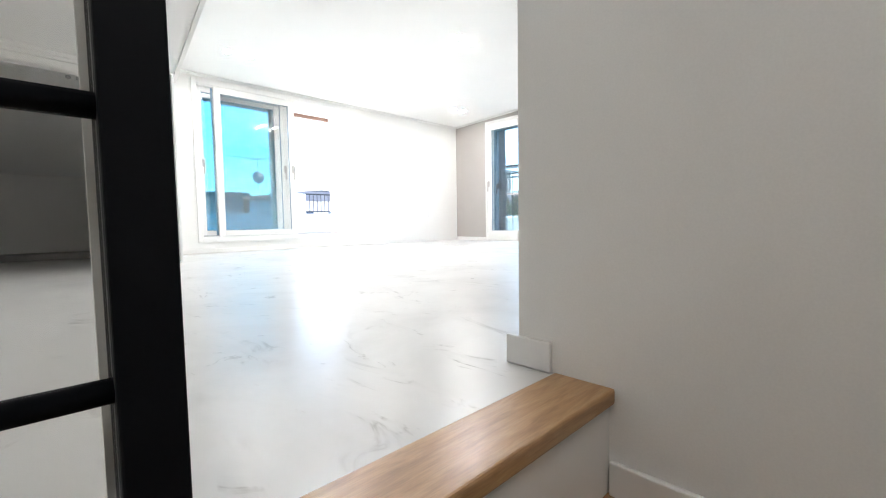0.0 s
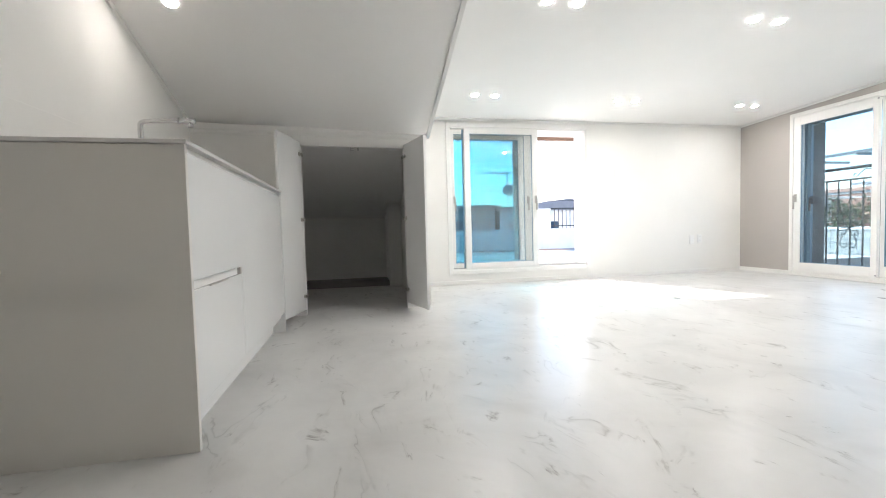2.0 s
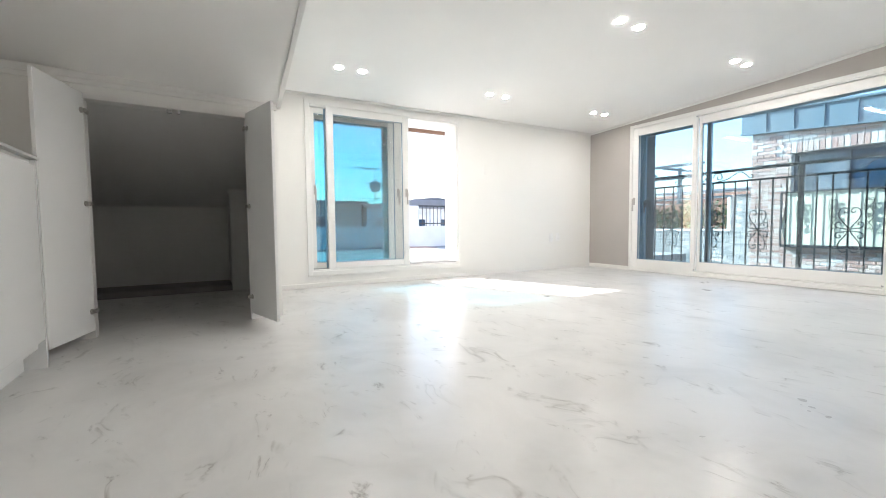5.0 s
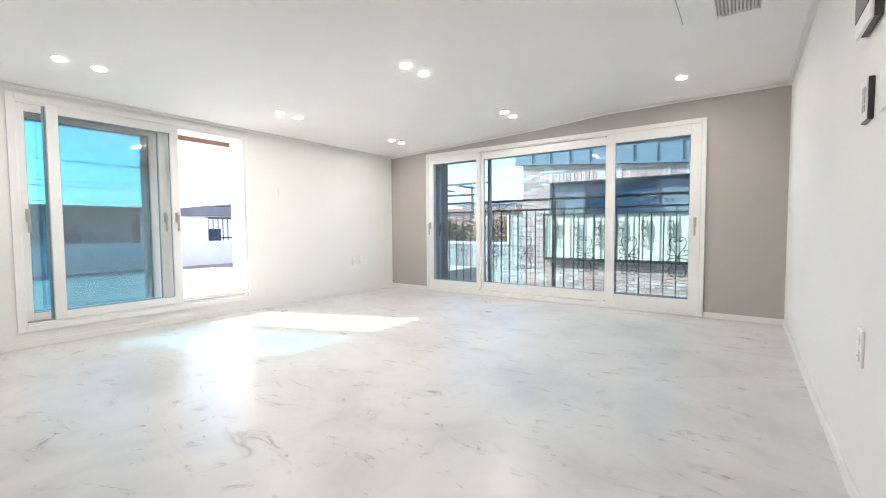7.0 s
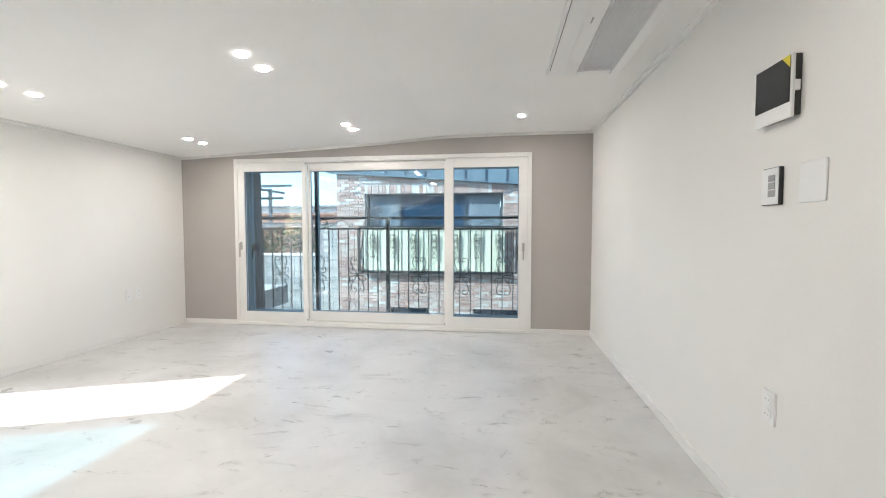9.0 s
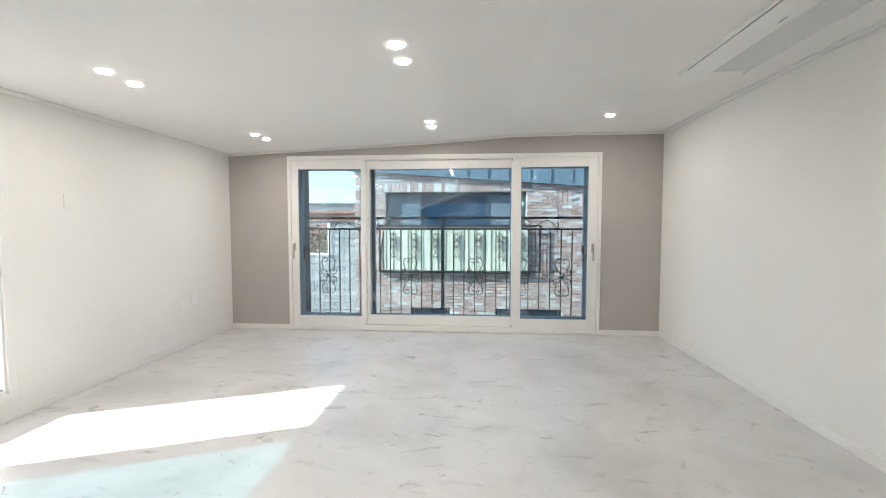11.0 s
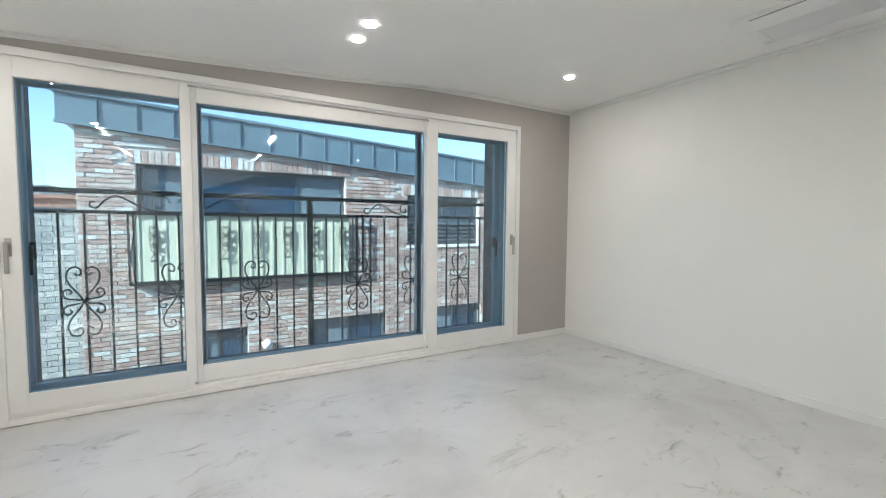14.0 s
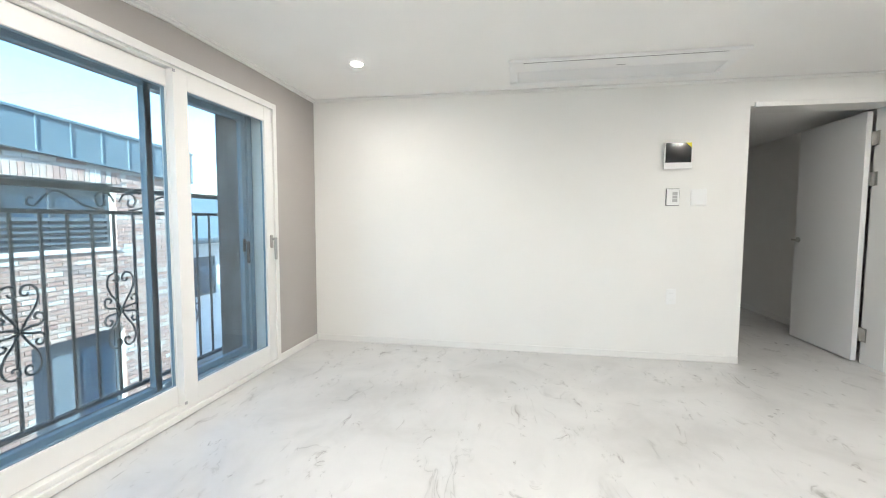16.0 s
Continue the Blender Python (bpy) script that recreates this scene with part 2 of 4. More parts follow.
# ---- mesh helpers ----
def box(bm, x0, x1, y0, y1, z0, z1):
    m = Matrix.Translation(((x0 + x1) / 2, (y0 + y1) / 2, (z0 + z1) / 2)) @ Matrix.Diagonal((abs(x1 - x0), abs(y1 - y0), abs(z1 - z0), 1))
    return bmesh.ops.create_cube(bm, size=1, matrix=m)["verts"]


def boxes(*rows):
    bm = bmesh.new()
    for r in rows:
        box(bm, *r)
    return bm


def soft(bm, width=0.003, segments=2):
    bmesh.ops.bevel(bm, geom=bm.edges[:], offset=width, segments=segments, affect="EDGES", profile=0.5)
    return bm


def prism(points, lo, hi, axis="z"):
    """A polygon, given in the plane across axis, drawn out from lo to hi along it."""
    bm = bmesh.new()
    put = {"z": lambda a, b, c: (a, b, c), "y": lambda a, b, c: (a, c, b), "x": lambda a, b, c: (c, a, b)}[axis]
    low = [bm.verts.new(put(a, b, lo)) for a, b in points]
    high = [bm.verts.new(put(a, b, hi)) for a, b in points]
    n = len(points)
    bm.faces.new(low)
    bm.faces.new(high)
    for k in range(n):
        bm.faces.new((low[k], low[(k + 1) % n], high[(k + 1) % n], high[k]))
    bmesh.ops.recalc_face_normals(bm, faces=bm.faces[:])
    return bm


def cylinder(bm, p, q, r, n=16, r2=None):
    p, q = Vector(p), Vector(q)
    m = Matrix.Translation((p + q) / 2) @ (q - p).to_track_quat("Z", "Y").to_matrix().to_4x4()
    bmesh.ops.create_cone(bm, cap_ends=True, segments=n, radius1=r, radius2=r if r2 is None else r2, depth=(q - p).length, matrix=m)
    return bm


def tube(bm, points, r, n=6):
    """A round bar along a line of points."""
    pts = [Vector(p) for p in points]
    rings = []
    for k, p in enumerate(pts):
        d = (pts[min(k + 1, len(pts) - 1)] - pts[max(k - 1, 0)]).normalized()
        side = d.cross(Vector((0, 1, 0)) if abs(d.y) < 0.9 else Vector((1, 0, 0))).normalized()
        up = d.cross(side)
        rings.append([bm.verts.new(p + r * (math.cos(a) * side + math.sin(a) * up)) for a in (2 * math.pi * i / n for i in range(n))])
    for a, b in zip(rings, rings[1:]):
        for i in range(n):
            bm.faces.new((a[i], a[(i + 1) % n], b[(i + 1) % n], b[i]))
    bm.faces.new(rings[0])
    bm.faces.new(rings[-1])
    return bm


def smooth_line(points, steps=5):
    pts = [Vector(p) for p in points]
    out = []
    for k in range(len(pts) - 1):
        a, b, c, d = pts[max(k - 1, 0)], pts[k], pts[k + 1], pts[min(k + 2, len(pts) - 1)]
        for i in range(steps):
            t = i / steps
            out.append(0.5 * (2 * b + (c - a) * t + (2 * a - 5 * b + 4 * c - d) * t * t + (3 * b - a - 3 * c + d) * t ** 3))
    return out + [pts[-1]]


def joined(*bms):
    """Several bmeshes as one."""
    out = bmesh.new()
    for b in bms:
        me = bpy.data.meshes.new("tmp")
        b.to_mesh(me)
        b.free()
        out.from_mesh(me)
        bpy.data.meshes.remove(me)
    return out


def place_of(ob):
    v = Vector((0, 0, 0))
    while ob:
        v += ob.location
        ob = ob.parent
    return v


def part(name, bm, material, parent=None, label="", smooth=False):
    """Links a bmesh in world coordinates as one mesh object under parent."""
    if parent:
        bmesh.ops.translate(bm, vec=-place_of(parent), verts=bm.verts[:])
    me = bpy.data.meshes.new(name)
    bm.to_mesh(me)
    bm.free()
    if smooth:
        for p in me.polygons:
            p.use_smooth = True
    me.materials.append(material)
    ob = new(name, me)
    ob.parent = parent
    return tagged(ob, label=label) if label else ob


def thing(name, at, label, category, group="", kind=""):
    ob = new(name)
    ob.location = at
    ob.empty_display_size = 0.1
    return tagged(ob, label, category, group, kind)


def setting(name, bm, material, label, category):
    return tagged(part(name, bm, material), label, category, kind="structure")


# ---- the shell ----
N, W, E, S = 5.83, -5.65, -0.645, -0.95
CEIL = [(-6.0, 2.07), (-5.65, 2.09), (-4.9, 2.125), (-4.02, 2.162), (-3.12, 2.205), (-2.7, 2.234), (-2.35, 2.262), (-1.6, 2.272), (3.0, 2.275)]


def ceil_at(x):
    for (a, za), (b, zb) in zip(CEIL, CEIL[1:]):
        if a <= x <= b:
            return za + (zb - za) * (x - a) / (b - a)


def slope_at(x):
    return 1.585 + 0.349 * (x + 4.24)


SLOPE_TOP = -4.24 + (2.27 - 1.585) / 0.349
setting("floor", boxes((-6.7, -0.555, -1.1, 6.08, -0.25, 0), (-0.555, 2.2, 0.86, 3.2, -0.25, 0)), MARBLE, "white marble-look floor with short grey streaks", "floor")
main = [(x, z) for x, z in CEIL] + [(3.0, 2.6), (-6.0, 2.6)]
east_part = [(SLOPE_TOP, ceil_at(SLOPE_TOP))] + [(x, z) for x, z in CEIL if x > SLOPE_TOP] + [(3.0, 2.6), (SLOPE_TOP, 2.6)]
setting("ceiling", joined(prism(main, 0.97, 6.08, "y"), prism(east_part, -1.1, 0.97, "y")), CEILPAPER, "white papered ceiling, rising gently towards the intercom wall", "ceiling")
setting("ceiling_sloped", prism([(-4.5, slope_at(-4.5)), (SLOPE_TOP, slope_at(SLOPE_TOP)), (SLOPE_TOP, 2.6), (-4.5, 2.6)], -1.1, 0.97, "y"),
        CEILPAPER, "low sloping white ceiling above the sink and cupboard", "ceiling")
setting("wall_north", boxes((-5.95, -4.915, N, 6.08, -0.25, 2.6), (-1.312, -0.44, N, 6.08, -0.25, 2.6), (-4.915, -1.312, N, 6.08, 2.048, 2.6), (-4.915, -1.312, N, 6.08, -0.25, 0.01)),
        GREYPAPER, "warm grey papered wall round the wide window", "wall")
setting("wall_west", boxes((-5.95, W, 0.97, 1.455, -0.25, 2.6), (-5.95, W, 3.39, N, -0.25, 2.6), (-5.95, W, 1.455, 3.39, 2.02, 2.6), (-5.95, W, 1.455, 3.39, -0.25, 0.145)),
        WALLPAPER, "white papered wall with the blue-glazed window", "wall")
setting("wall_east", boxes((E, -0.44, 2.142, N, -0.25, 2.6), (E, -0.44, 0.92, 1.13, -0.25, 2.6), (E, -0.44, 1.13, 2.142, 2.06, 2.6)),
        WALLPAPER, "white papered wall with intercom, switches and doorway", "wall")
setting("wall_stair", boxes((E, 3.0, 0.815, 0.92, -3.0, 2.6)), WALLPAPER, "white papered wall beside the stair", "wall")
setting("wall_south", boxes((-6.7, 3.0, -1.1, S, -3.0, 2.6)), WALLPAPER, "white papered wall behind the sink", "wall")
setting("wall_stair_end", boxes((3.0, 3.2, -1.1, 3.4, -3.0, 2.6)), WALLPAPER, "plain white wall at the foot of the stair", "wall")


def face_x(y):
    return -4.17 - 0.0755 * (y + 0.885)


def slab(y0, y1, z0, z1):
    return prism([(face_x(y0), y0), (face_x(y1), y1), (face_x(y1) - 0.09, y1), (face_x(y0) - 0.09, y0)], z0, z1)


setting("wall_cupboard", joined(slab(S, -0.135, 0, 1.66), slab(0.76, 0.97, 0, 1.66), slab(-0.135, 0.76, 1.455, 1.66)), WALLPAPER, "white papered wall round the eaves cupboard", "wall")
setting("wall_jog", boxes((-6.6, -4.40, 0.88, 0.97, 0, 2.2)), WALLPAPER, "white wall closing the eaves cupboard", "wall")
setting("wall_eaves", boxes((-6.7, -6.45, S, 0.88, 0, 2.0)), WALLPAPER, "low white knee wall inside the cupboard", "wall")
setting("ceiling_eaves", prism([(-4.40, 1.56), (-6.45, 0.90), (-6.45, 1.2), (-4.40, 1.9)], S, 0.88, "y"), CEILPAPER, "sloping ceiling inside the eaves cupboard", "ceiling")
setting("pillar", boxes((-6.45, -5.92, 0.715, 0.88, 0, 1.24)), WALLPAPER, "white boxed pillar inside the cupboard", "pillar")
setting("trim", boxes((-6.449, -6.437, S, 0.715, 0.895, 0.93), (-5.94, -5.92 + 0.012, 0.70, 0.88, 1.02, 1.06)), TRIM, "thin white moulding along the knee wall", "trim")
# store behind the door
setting("wall_store_north", boxes((-0.44, 3.0, 3.2, 3.4, -0.25, 2.6)), WALLPAPER, "plain wall of the dim store room", "wall")
setting("wall_store_east", boxes((2.2, 3.0, 0.92, 3.2, -0.25, 2.6)), WALLPAPER, "plain wall of the dim store room", "wall")
setting("ceiling_store", boxes((-0.44, 2.2, 0.92, 3.2, 2.13, 2.29)), CEILPAPER, "ceiling of the dim store room", "ceiling")
# unseen slab, added to keep daylight from above out of the rooms
setting("roof", boxes((-6.9, 3.3, -1.3, 6.35, 2.6, 2.75)), FASCIA, "unseen flat roof closing the attic off from daylight", "roof")


def crown_row(points, inward, drop=0.024):
    """A stepped moulding that hangs from the ceiling along a line of wall-top points; inward is the way into the room."""
    ix, iy = inward
    profile = [(0.0, 0.0), (0.034, 0.0), (0.034, -0.012), (0.018, -0.016), (0.013, -drop), (0.0, -drop)]
    bm = bmesh.new()
    rows = [[bm.verts.new((x + ix * a, y + iy * a, z + b)) for a, b in profile] for x, y, z in points]
    for r, s in zip(rows, rows[1:]):
        for k in range(len(profile)):
            bm.faces.new((r[k], r[(k + 1) % 6], s[(k + 1) % 6], s[k]))
    bm.faces.new(rows[0])
    bm.faces.new(rows[-1])
    bmesh.ops.recalc_face_normals(bm, faces=bm.faces[:])
    return bm


setting("trim_crown_north", crown_row([(W, N, 2.09)] + [(x, N, z) for x, z in CEIL if -5.6 < x < -1] + [(E, N, ceil_at(E))], (0, -1)), TRIM, "white ceiling moulding along the grey wall", "trim")
setting("trim_crown_west", crown_row([(W, 0.97, 2.09), (W, N - 0.036, 2.09)], (1, 0)), TRIM, "white ceiling moulding above the blue window", "trim")
setting("trim_crown_east", crown_row([(E, 0.82, ceil_at(E)), (E, N - 0.036, ceil_at(E))], (-1, 0)), TRIM, "white ceiling moulding above the intercom", "trim")
setting("trim_slope_edge", prism([(x, slope_at(x) - d) for x, d in ((-4.32, 0.014), (SLOPE_TOP, 0.014))] + [(SLOPE_TOP, slope_at(SLOPE_TOP) + 0.03), (-4.32, slope_at(-4.32) + 0.03)], 0.965, 0.995, "y"),
        TRIM, "white edge trim of the sloping ceiling", "trim")
setting("trim_slope_wall", prism([(x, slope_at(x) - d) for x, d in ((-4.25, 0.028), (SLOPE_TOP, 0.028))] + [(SLOPE_TOP, slope_at(SLOPE_TOP)), (-4.25, slope_at(-4.25))], S, S + 0.014, "y"),
        TRIM, "white moulding where the slope meets the wall", "trim")
setting("trim_cupboard_crown", joined(prism([(face_x(S) + 0.02, S), (face_x(0.97) + 0.02, 0.97), (face_x(0.97), 0.97), (face_x(S), S)], 1.555, 1.60),
                                      prism([(face_x(S) + 0.012, S), (face_x(0.97) + 0.012, 0.97), (face_x(0.97), 0.97), (face_x(S), S)], 1.528, 1.555)),
        TRIM, "white moulding above the cupboard", "trim")
# baseboards
bb = 0.058
setting("baseboard_north", joined(soft(boxes((W, -4.924, N - 0.012, N, 0, bb))), soft(boxes((-1.304, E, N - 0.012, N, 0, bb)))), TRIM, "low white baseboard on the grey wall", "baseboard")
setting("baseboard_east", joined(soft(boxes((E - 0.012, E, 2.142, N - 0.012, 0, bb))), soft(boxes((E - 0.012, E, 0.815, 1.09, 0, bb)))), TRIM, "low white baseboard on the white wall", "baseboard")
setting("baseboard_west", soft(boxes((W, W + 0.010, 0.97, N - 0.012, 0, 0.05))), TRIM, "low white baseboard under the blue window", "baseboard")
setting("baseboard_stair", joined(soft(boxes((-0.672, -0.56, 0.803, 0.815, 0.001, 0.066))), soft(boxes((-0.435, -0.20, 0.803, 0.815, -0.2, -0.135)))), TRIM, "white baseboard beside the stair", "baseboard")
setting("baseboard_store", boxes((0.3, 2.2, 0.92, 0.932, 0, bb)), TRIM, "white baseboard in the store room", "baseboard")


# ---- stair ----
stair = thing("stair", (-0.44, -0.03, -0.2), "white stair with varnished oak treads", "stair", kind="structure")
part("nosing", soft(boxes((-0.556, -0.428, S, 0.815, -0.027, 0.004)), 0.006, 3), OAK, stair, "worn varnished oak nosing at the stair head")
for k in range(9):
    x0, z0 = -0.44 + 0.24 * k, -0.2 * (k + 1)
    part("riser", boxes((x0 - 0.02, x0, S, 0.815, z0, z0 + 0.2 - (0.027 if k == 0 else 0.03))), TRIM, stair)
    part("tread", soft(boxes((x0 - 0.02, x0 + 0.25, S, 0.815, z0 - 0.03, z0)), 0.004), OAK, stair)
setting("floor_lower", boxes((1.7, 3.0, S, 0.815, -2.1, -1.83)), MARBLE, "pale floor at the foot of the stair", "floor")

# ---- black glazed partition at the stair head ----
screen = thing("glazed_partition", (-0.488, -0.37, 0), "black steel-framed glazed partition at the stair head", "partition")
PX0, PX1 = -0.510, -0.466
part("stile", soft(boxes((PX0, PX1, 0.092, 0.135, 0.004, 2.26)), 0.002), BLACKSTEEL, screen)
part("stile", soft(boxes((PX0, PX1, S, S + 0.045, 0.004, 2.26)), 0.002), BLACKSTEEL, screen)
part("edge_strip", boxes((PX0 - 0.008, PX0, 0.087, 0.120, 0.004, 2.26)), TRIM, screen, "white edge strip")
part("bottom_rail", soft(boxes((PX0, PX1, S + 0.045, 0.092, 0.004, 0.05)), 0.002), BLACKSTEEL, screen)
for z in (0.198, 0.40, 0.602, 0.804, 1.006, 1.208, 1.41, 1.612, 1.814, 2.016):
    part("glazing_bar", cylinder(bmesh.new(), (-0.483, S + 0.045, z), (-0.483, 0.092, z), 0.0095, 12), BLACKSTEEL, screen, smooth=True)
part("pane", boxes((-0.486, -0.480, S + 0.045, 0.092, 0.05, 2.26)), GLASS_D, screen, "clear glass pane")


# ---- windows ----
def handle_bar(name, at, out, material, parent, label, length=0.15):
    """A lever handle on a plate: at is the plate's middle, out the way it stands off, along x or y."""
    x, y, z = at
    ox, oy = out
    wx, wy = (0.014, 0.006) if oy else (0.006, 0.014)
    plate = soft(boxes((x - wx, x + wx, y - wy, y + wy, z - 0.05, z + 0.05)), 0.003)
    neck = cylinder(bmesh.new(), (x, y, z + 0.02), (x + ox * 0.035, y + oy * 0.035, z + 0.02), 0.008, 10)
    lx, ly = x + ox * 0.035, y + oy * 0.035
    lever = soft(boxes((lx - 0.009, lx + 0.009, ly - 0.009, ly + 0.009, z + 0.03 - length, z + 0.032)), 0.004)
    return part(name, joined(plate, neck, lever), material, parent, label)


def ring_y(x0, x1, z0, z1, y0, y1, l, r, b, t):
    """A frame standing across y, with the widths of its four bars."""
    return joined(soft(boxes((x0, x0 + l, y0, y1, z0, z1)), 0.003), soft(boxes((x1 - r, x1, y0, y1, z0, z1)), 0.003),
                  soft(boxes((x0 + l, x1 - r, y0 + 0.001, y1 - 0.001, z0, z0 + b)), 0.003), soft(boxes((x0 + l, x1 - r, y0 + 0.001, y1 - 0.001, z1 - t, z1)), 0.003))


def ring_x(y0, y1, z0, z1, x0, x1, l, r, b, t):
    return joined(soft(boxes((x0, x1, y0, y0 + l, z0, z1)), 0.003), soft(boxes((x0, x1, y1 - r, y1, z0, z1)), 0.003),
                  soft(boxes((x0 + 0.001, x1 - 0.001, y0 + l, y1 - r, z0, z0 + b)), 0.003), soft(boxes((x0 + 0.001, x1 - 0.001, y0 + l, y1 - r, z1 - t, z1)), 0.003))


win = thing("window_1", (-3.115, N, 0.01), "wide white three-part sliding window with bluish glass", "window", kind="structure")
part("window_frame", ring_y(-4.924, -1.304, 0.004, 2.058, N - 0.022, N - 0.001, 0.042, 0.042, 0.035, 0.045), PVC, win)
part("window_frame", ring_y(-4.913, -1.314, 0.012, 2.046, N, 6.00, 0.031, 0.034, 0.05, 0.044), PVC, win)
for x0, x1, l, r, side in ((-4.882, -3.988, 0.082, 0.056, "l"), (-2.296, -1.348, 0.104, 0.098, "r")):
    sash = part("sash", ring_y(x0, x1, 0.062, 2.002, N - 0.008, N + 0.036, l, r, 0.108, 0.098), PVC, win)
    part("pane", boxes((x0 + l, x1 - r, N + 0.011, N + 0.017, 0.17, 1.904)), GLASS_N, sash)
    part("seal", ring_y(x0 + l - 0.001, x1 - r + 0.001, 0.168, 1.906, N + 0.006, N + 0.022, 0.006, 0.006, 0.006, 0.006), DARKFRAME, sash)
    hx = x0 + 0.033 if side == "l" else x1 - 0.045
    handle_bar("handle", (hx, N - 0.014, 0.99), (0, -1), NICKEL, sash, "brushed metal lever handle", 0.17)
    for z in (1.98, 0.075):
        part("stop", soft(boxes((x1 - 0.012, x1 + 0.004, N - 0.014, N - 0.008, z, z + 0.016)), 0.001) if side == "l" else soft(boxes((x0 - 0.004, x0 + 0.012, N - 0.014, N - 0.008, z, z + 0.016)), 0.001), GREYPLASTIC, sash)
sash = part("sash", ring_y(-3.988, -2.262, 0.066, 1.998, N + 0.038, N + 0.080, 0.034, 0.034, 0.115, 0.095), PVC, win)
part("pane", boxes((-3.954, -2.296, N + 0.056, N + 0.062, 0.181, 1.903)), GLASS_N, sash)
part("seal", ring_y(-3.955, -2.295, 0.18, 1.904, N + 0.05, N + 0.068, 0.007, 0.007, 0.008, 0.007), DARKFRAME, sash)
part("outer_frame", ring_y(-4.913, -1.314, 0.012, 2.046, 6.001, 6.08, 0.048, 0.086, 0.108, 0.091), DARKFRAME, win, "dark grey outer frame")
for x0, x1 in ((-4.865, -3.93), (-3.97, -2.25), (-2.29, -1.40)):
    sash = part("outer_sash", ring_y(x0, x1, 0.115, 1.958, 6.02, 6.06, 0.045, 0.045, 0.045, 0.045), DARKFRAME, win, "dark grey outer sash")
    part("pane", boxes((x0 + 0.045, x1 - 0.045, 6.037, 6.043, 0.16, 1.913)), GLASS_N, sash)
handle_bar("handle", (-1.452, 6.012, 0.96), (0, -1), DARKPLASTIC, win, "black lever of the outer sash", 0.17)
handle_bar("handle", (-4.80, 6.012, 0.96), (0, -1), DARKPLASTIC, win, "black lever of the outer sash", 0.17)

blue = thing("window_2", (W, 2.42, 0.145), "white double sliding window with blue film, slid half open", "window", kind="structure")
part("window_frame", ring_x(1.44, 3.405, 0.13, 2.035, W, W + 0.02, 0.05, 0.05, 0.05, 0.05), PVC, blue)
part("window_frame", ring_x(1.457, 3.388, 0.147, 2.018, -5.945, W, 0.045, 0.045, 0.05, 0.05), PVC, blue)
for name, y0, y1, x0, l, r, film in (("sash", 1.674, 2.663, W - 0.038, 0.075, 0.076, GLASS_C), ("sash", 1.502, 2.592, W - 0.09, 0.05, 0.092, GLASS_C),
                                     ("outer_sash", 1.502, 2.538, -5.84, 0.06, 0.082, GLASS_W), ("outer_sash", 1.502, 2.50, -5.90, 0.06, 0.09, GLASS_D)):
    sash = part(name, ring_x(y0, y1, 0.20, 1.972, x0, x0 + 0.044, l, r, 0.067, 0.065 if name == "sash" else 0.10), PVC, blue)
    part("pane", boxes((x0 + 0.018, x0 + 0.024, y0 + l, y1 - r, 0.267, 1.907)), film, sash, "blue film glass" if film is GLASS_W else "clear glass")
    part("seal", ring_x(y0 + l - 0.001, y1 - r + 0.001, 0.266, 1.908 if name == "sash" else 1.873, x0 + 0.012, x0 + 0.030, 0.006, 0.006, 0.006, 0.006), DARKFRAME, sash)
part("interlock", boxes((W - 0.046, W - 0.039, 1.655, 1.676, 0.205, 1.965)), DARKFRAME, blue, "dark interlock strip between the sashes")
part("track", joined(*[boxes((x, x + 0.006, 1.502, 3.343, 0.195, 0.212)) for x in (W - 0.02, W - 0.068, W - 0.175, W - 0.235)]), GREYPLASTIC, blue, "grey sliding tracks")
handle_bar("handle", (W + 0.012, 1.535, 1.07), (1, 0), NICKEL, blue, "brushed metal lever handle", 0.17)
handle_bar("handle", (W + 0.012, 2.625, 1.07), (1, 0), NICKEL, blue, "brushed metal lever handle", 0.17)
handle_bar("handle", (W - 0.05, 2.54, 1.07), (1, 0), NICKEL, blue, "brushed metal lever handle", 0.17)

# ---- store room door ----
door = thing("door_1", (-0.43, 1.17, 0), "plain white door standing wide open", "door", kind="structure")
part("door_frame", joined(soft(boxes((E - 0.016, -0.43, 1.095, 1.14, 0, 2.09))), soft(boxes((-0.585, -0.43, 2.113, 2.141, 0, 2.058))), soft(boxes((E - 0.016, -0.43, 1.14, 2.113, 2.05, 2.09)))), TRIM, door)
leaf = part("door_leaf", soft(boxes((-0.42, 0.39, 1.155, 1.195, 0.012, 2.035))), LACQUER, door)
for z in (0.24, 1.50, 1.82):
    hinge = part("hinge", joined(soft(boxes((-0.50, -0.405, 1.150, 1.156, z - 0.055, z + 0.055)), 0.002), cylinder(bmesh.new(), (-0.425, 1.148, z - 0.055), (-0.425, 1.148, z + 0.055), 0.011, 12)), NICKEL, leaf, "worn steel hinge")
part("door_handle", joined(cylinder(bmesh.new(), (0.33, 1.195, 0.98), (0.33, 1.205, 0.98), 0.026, 20), cylinder(bmesh.new(), (0.33, 1.20, 0.98), (0.33, 1.25, 0.98), 0.009, 12),
                           soft(boxes((0.22, 0.34, 1.238, 1.256, 0.971, 0.989)), 0.005)), NICKEL, leaf, "steel lever handle")

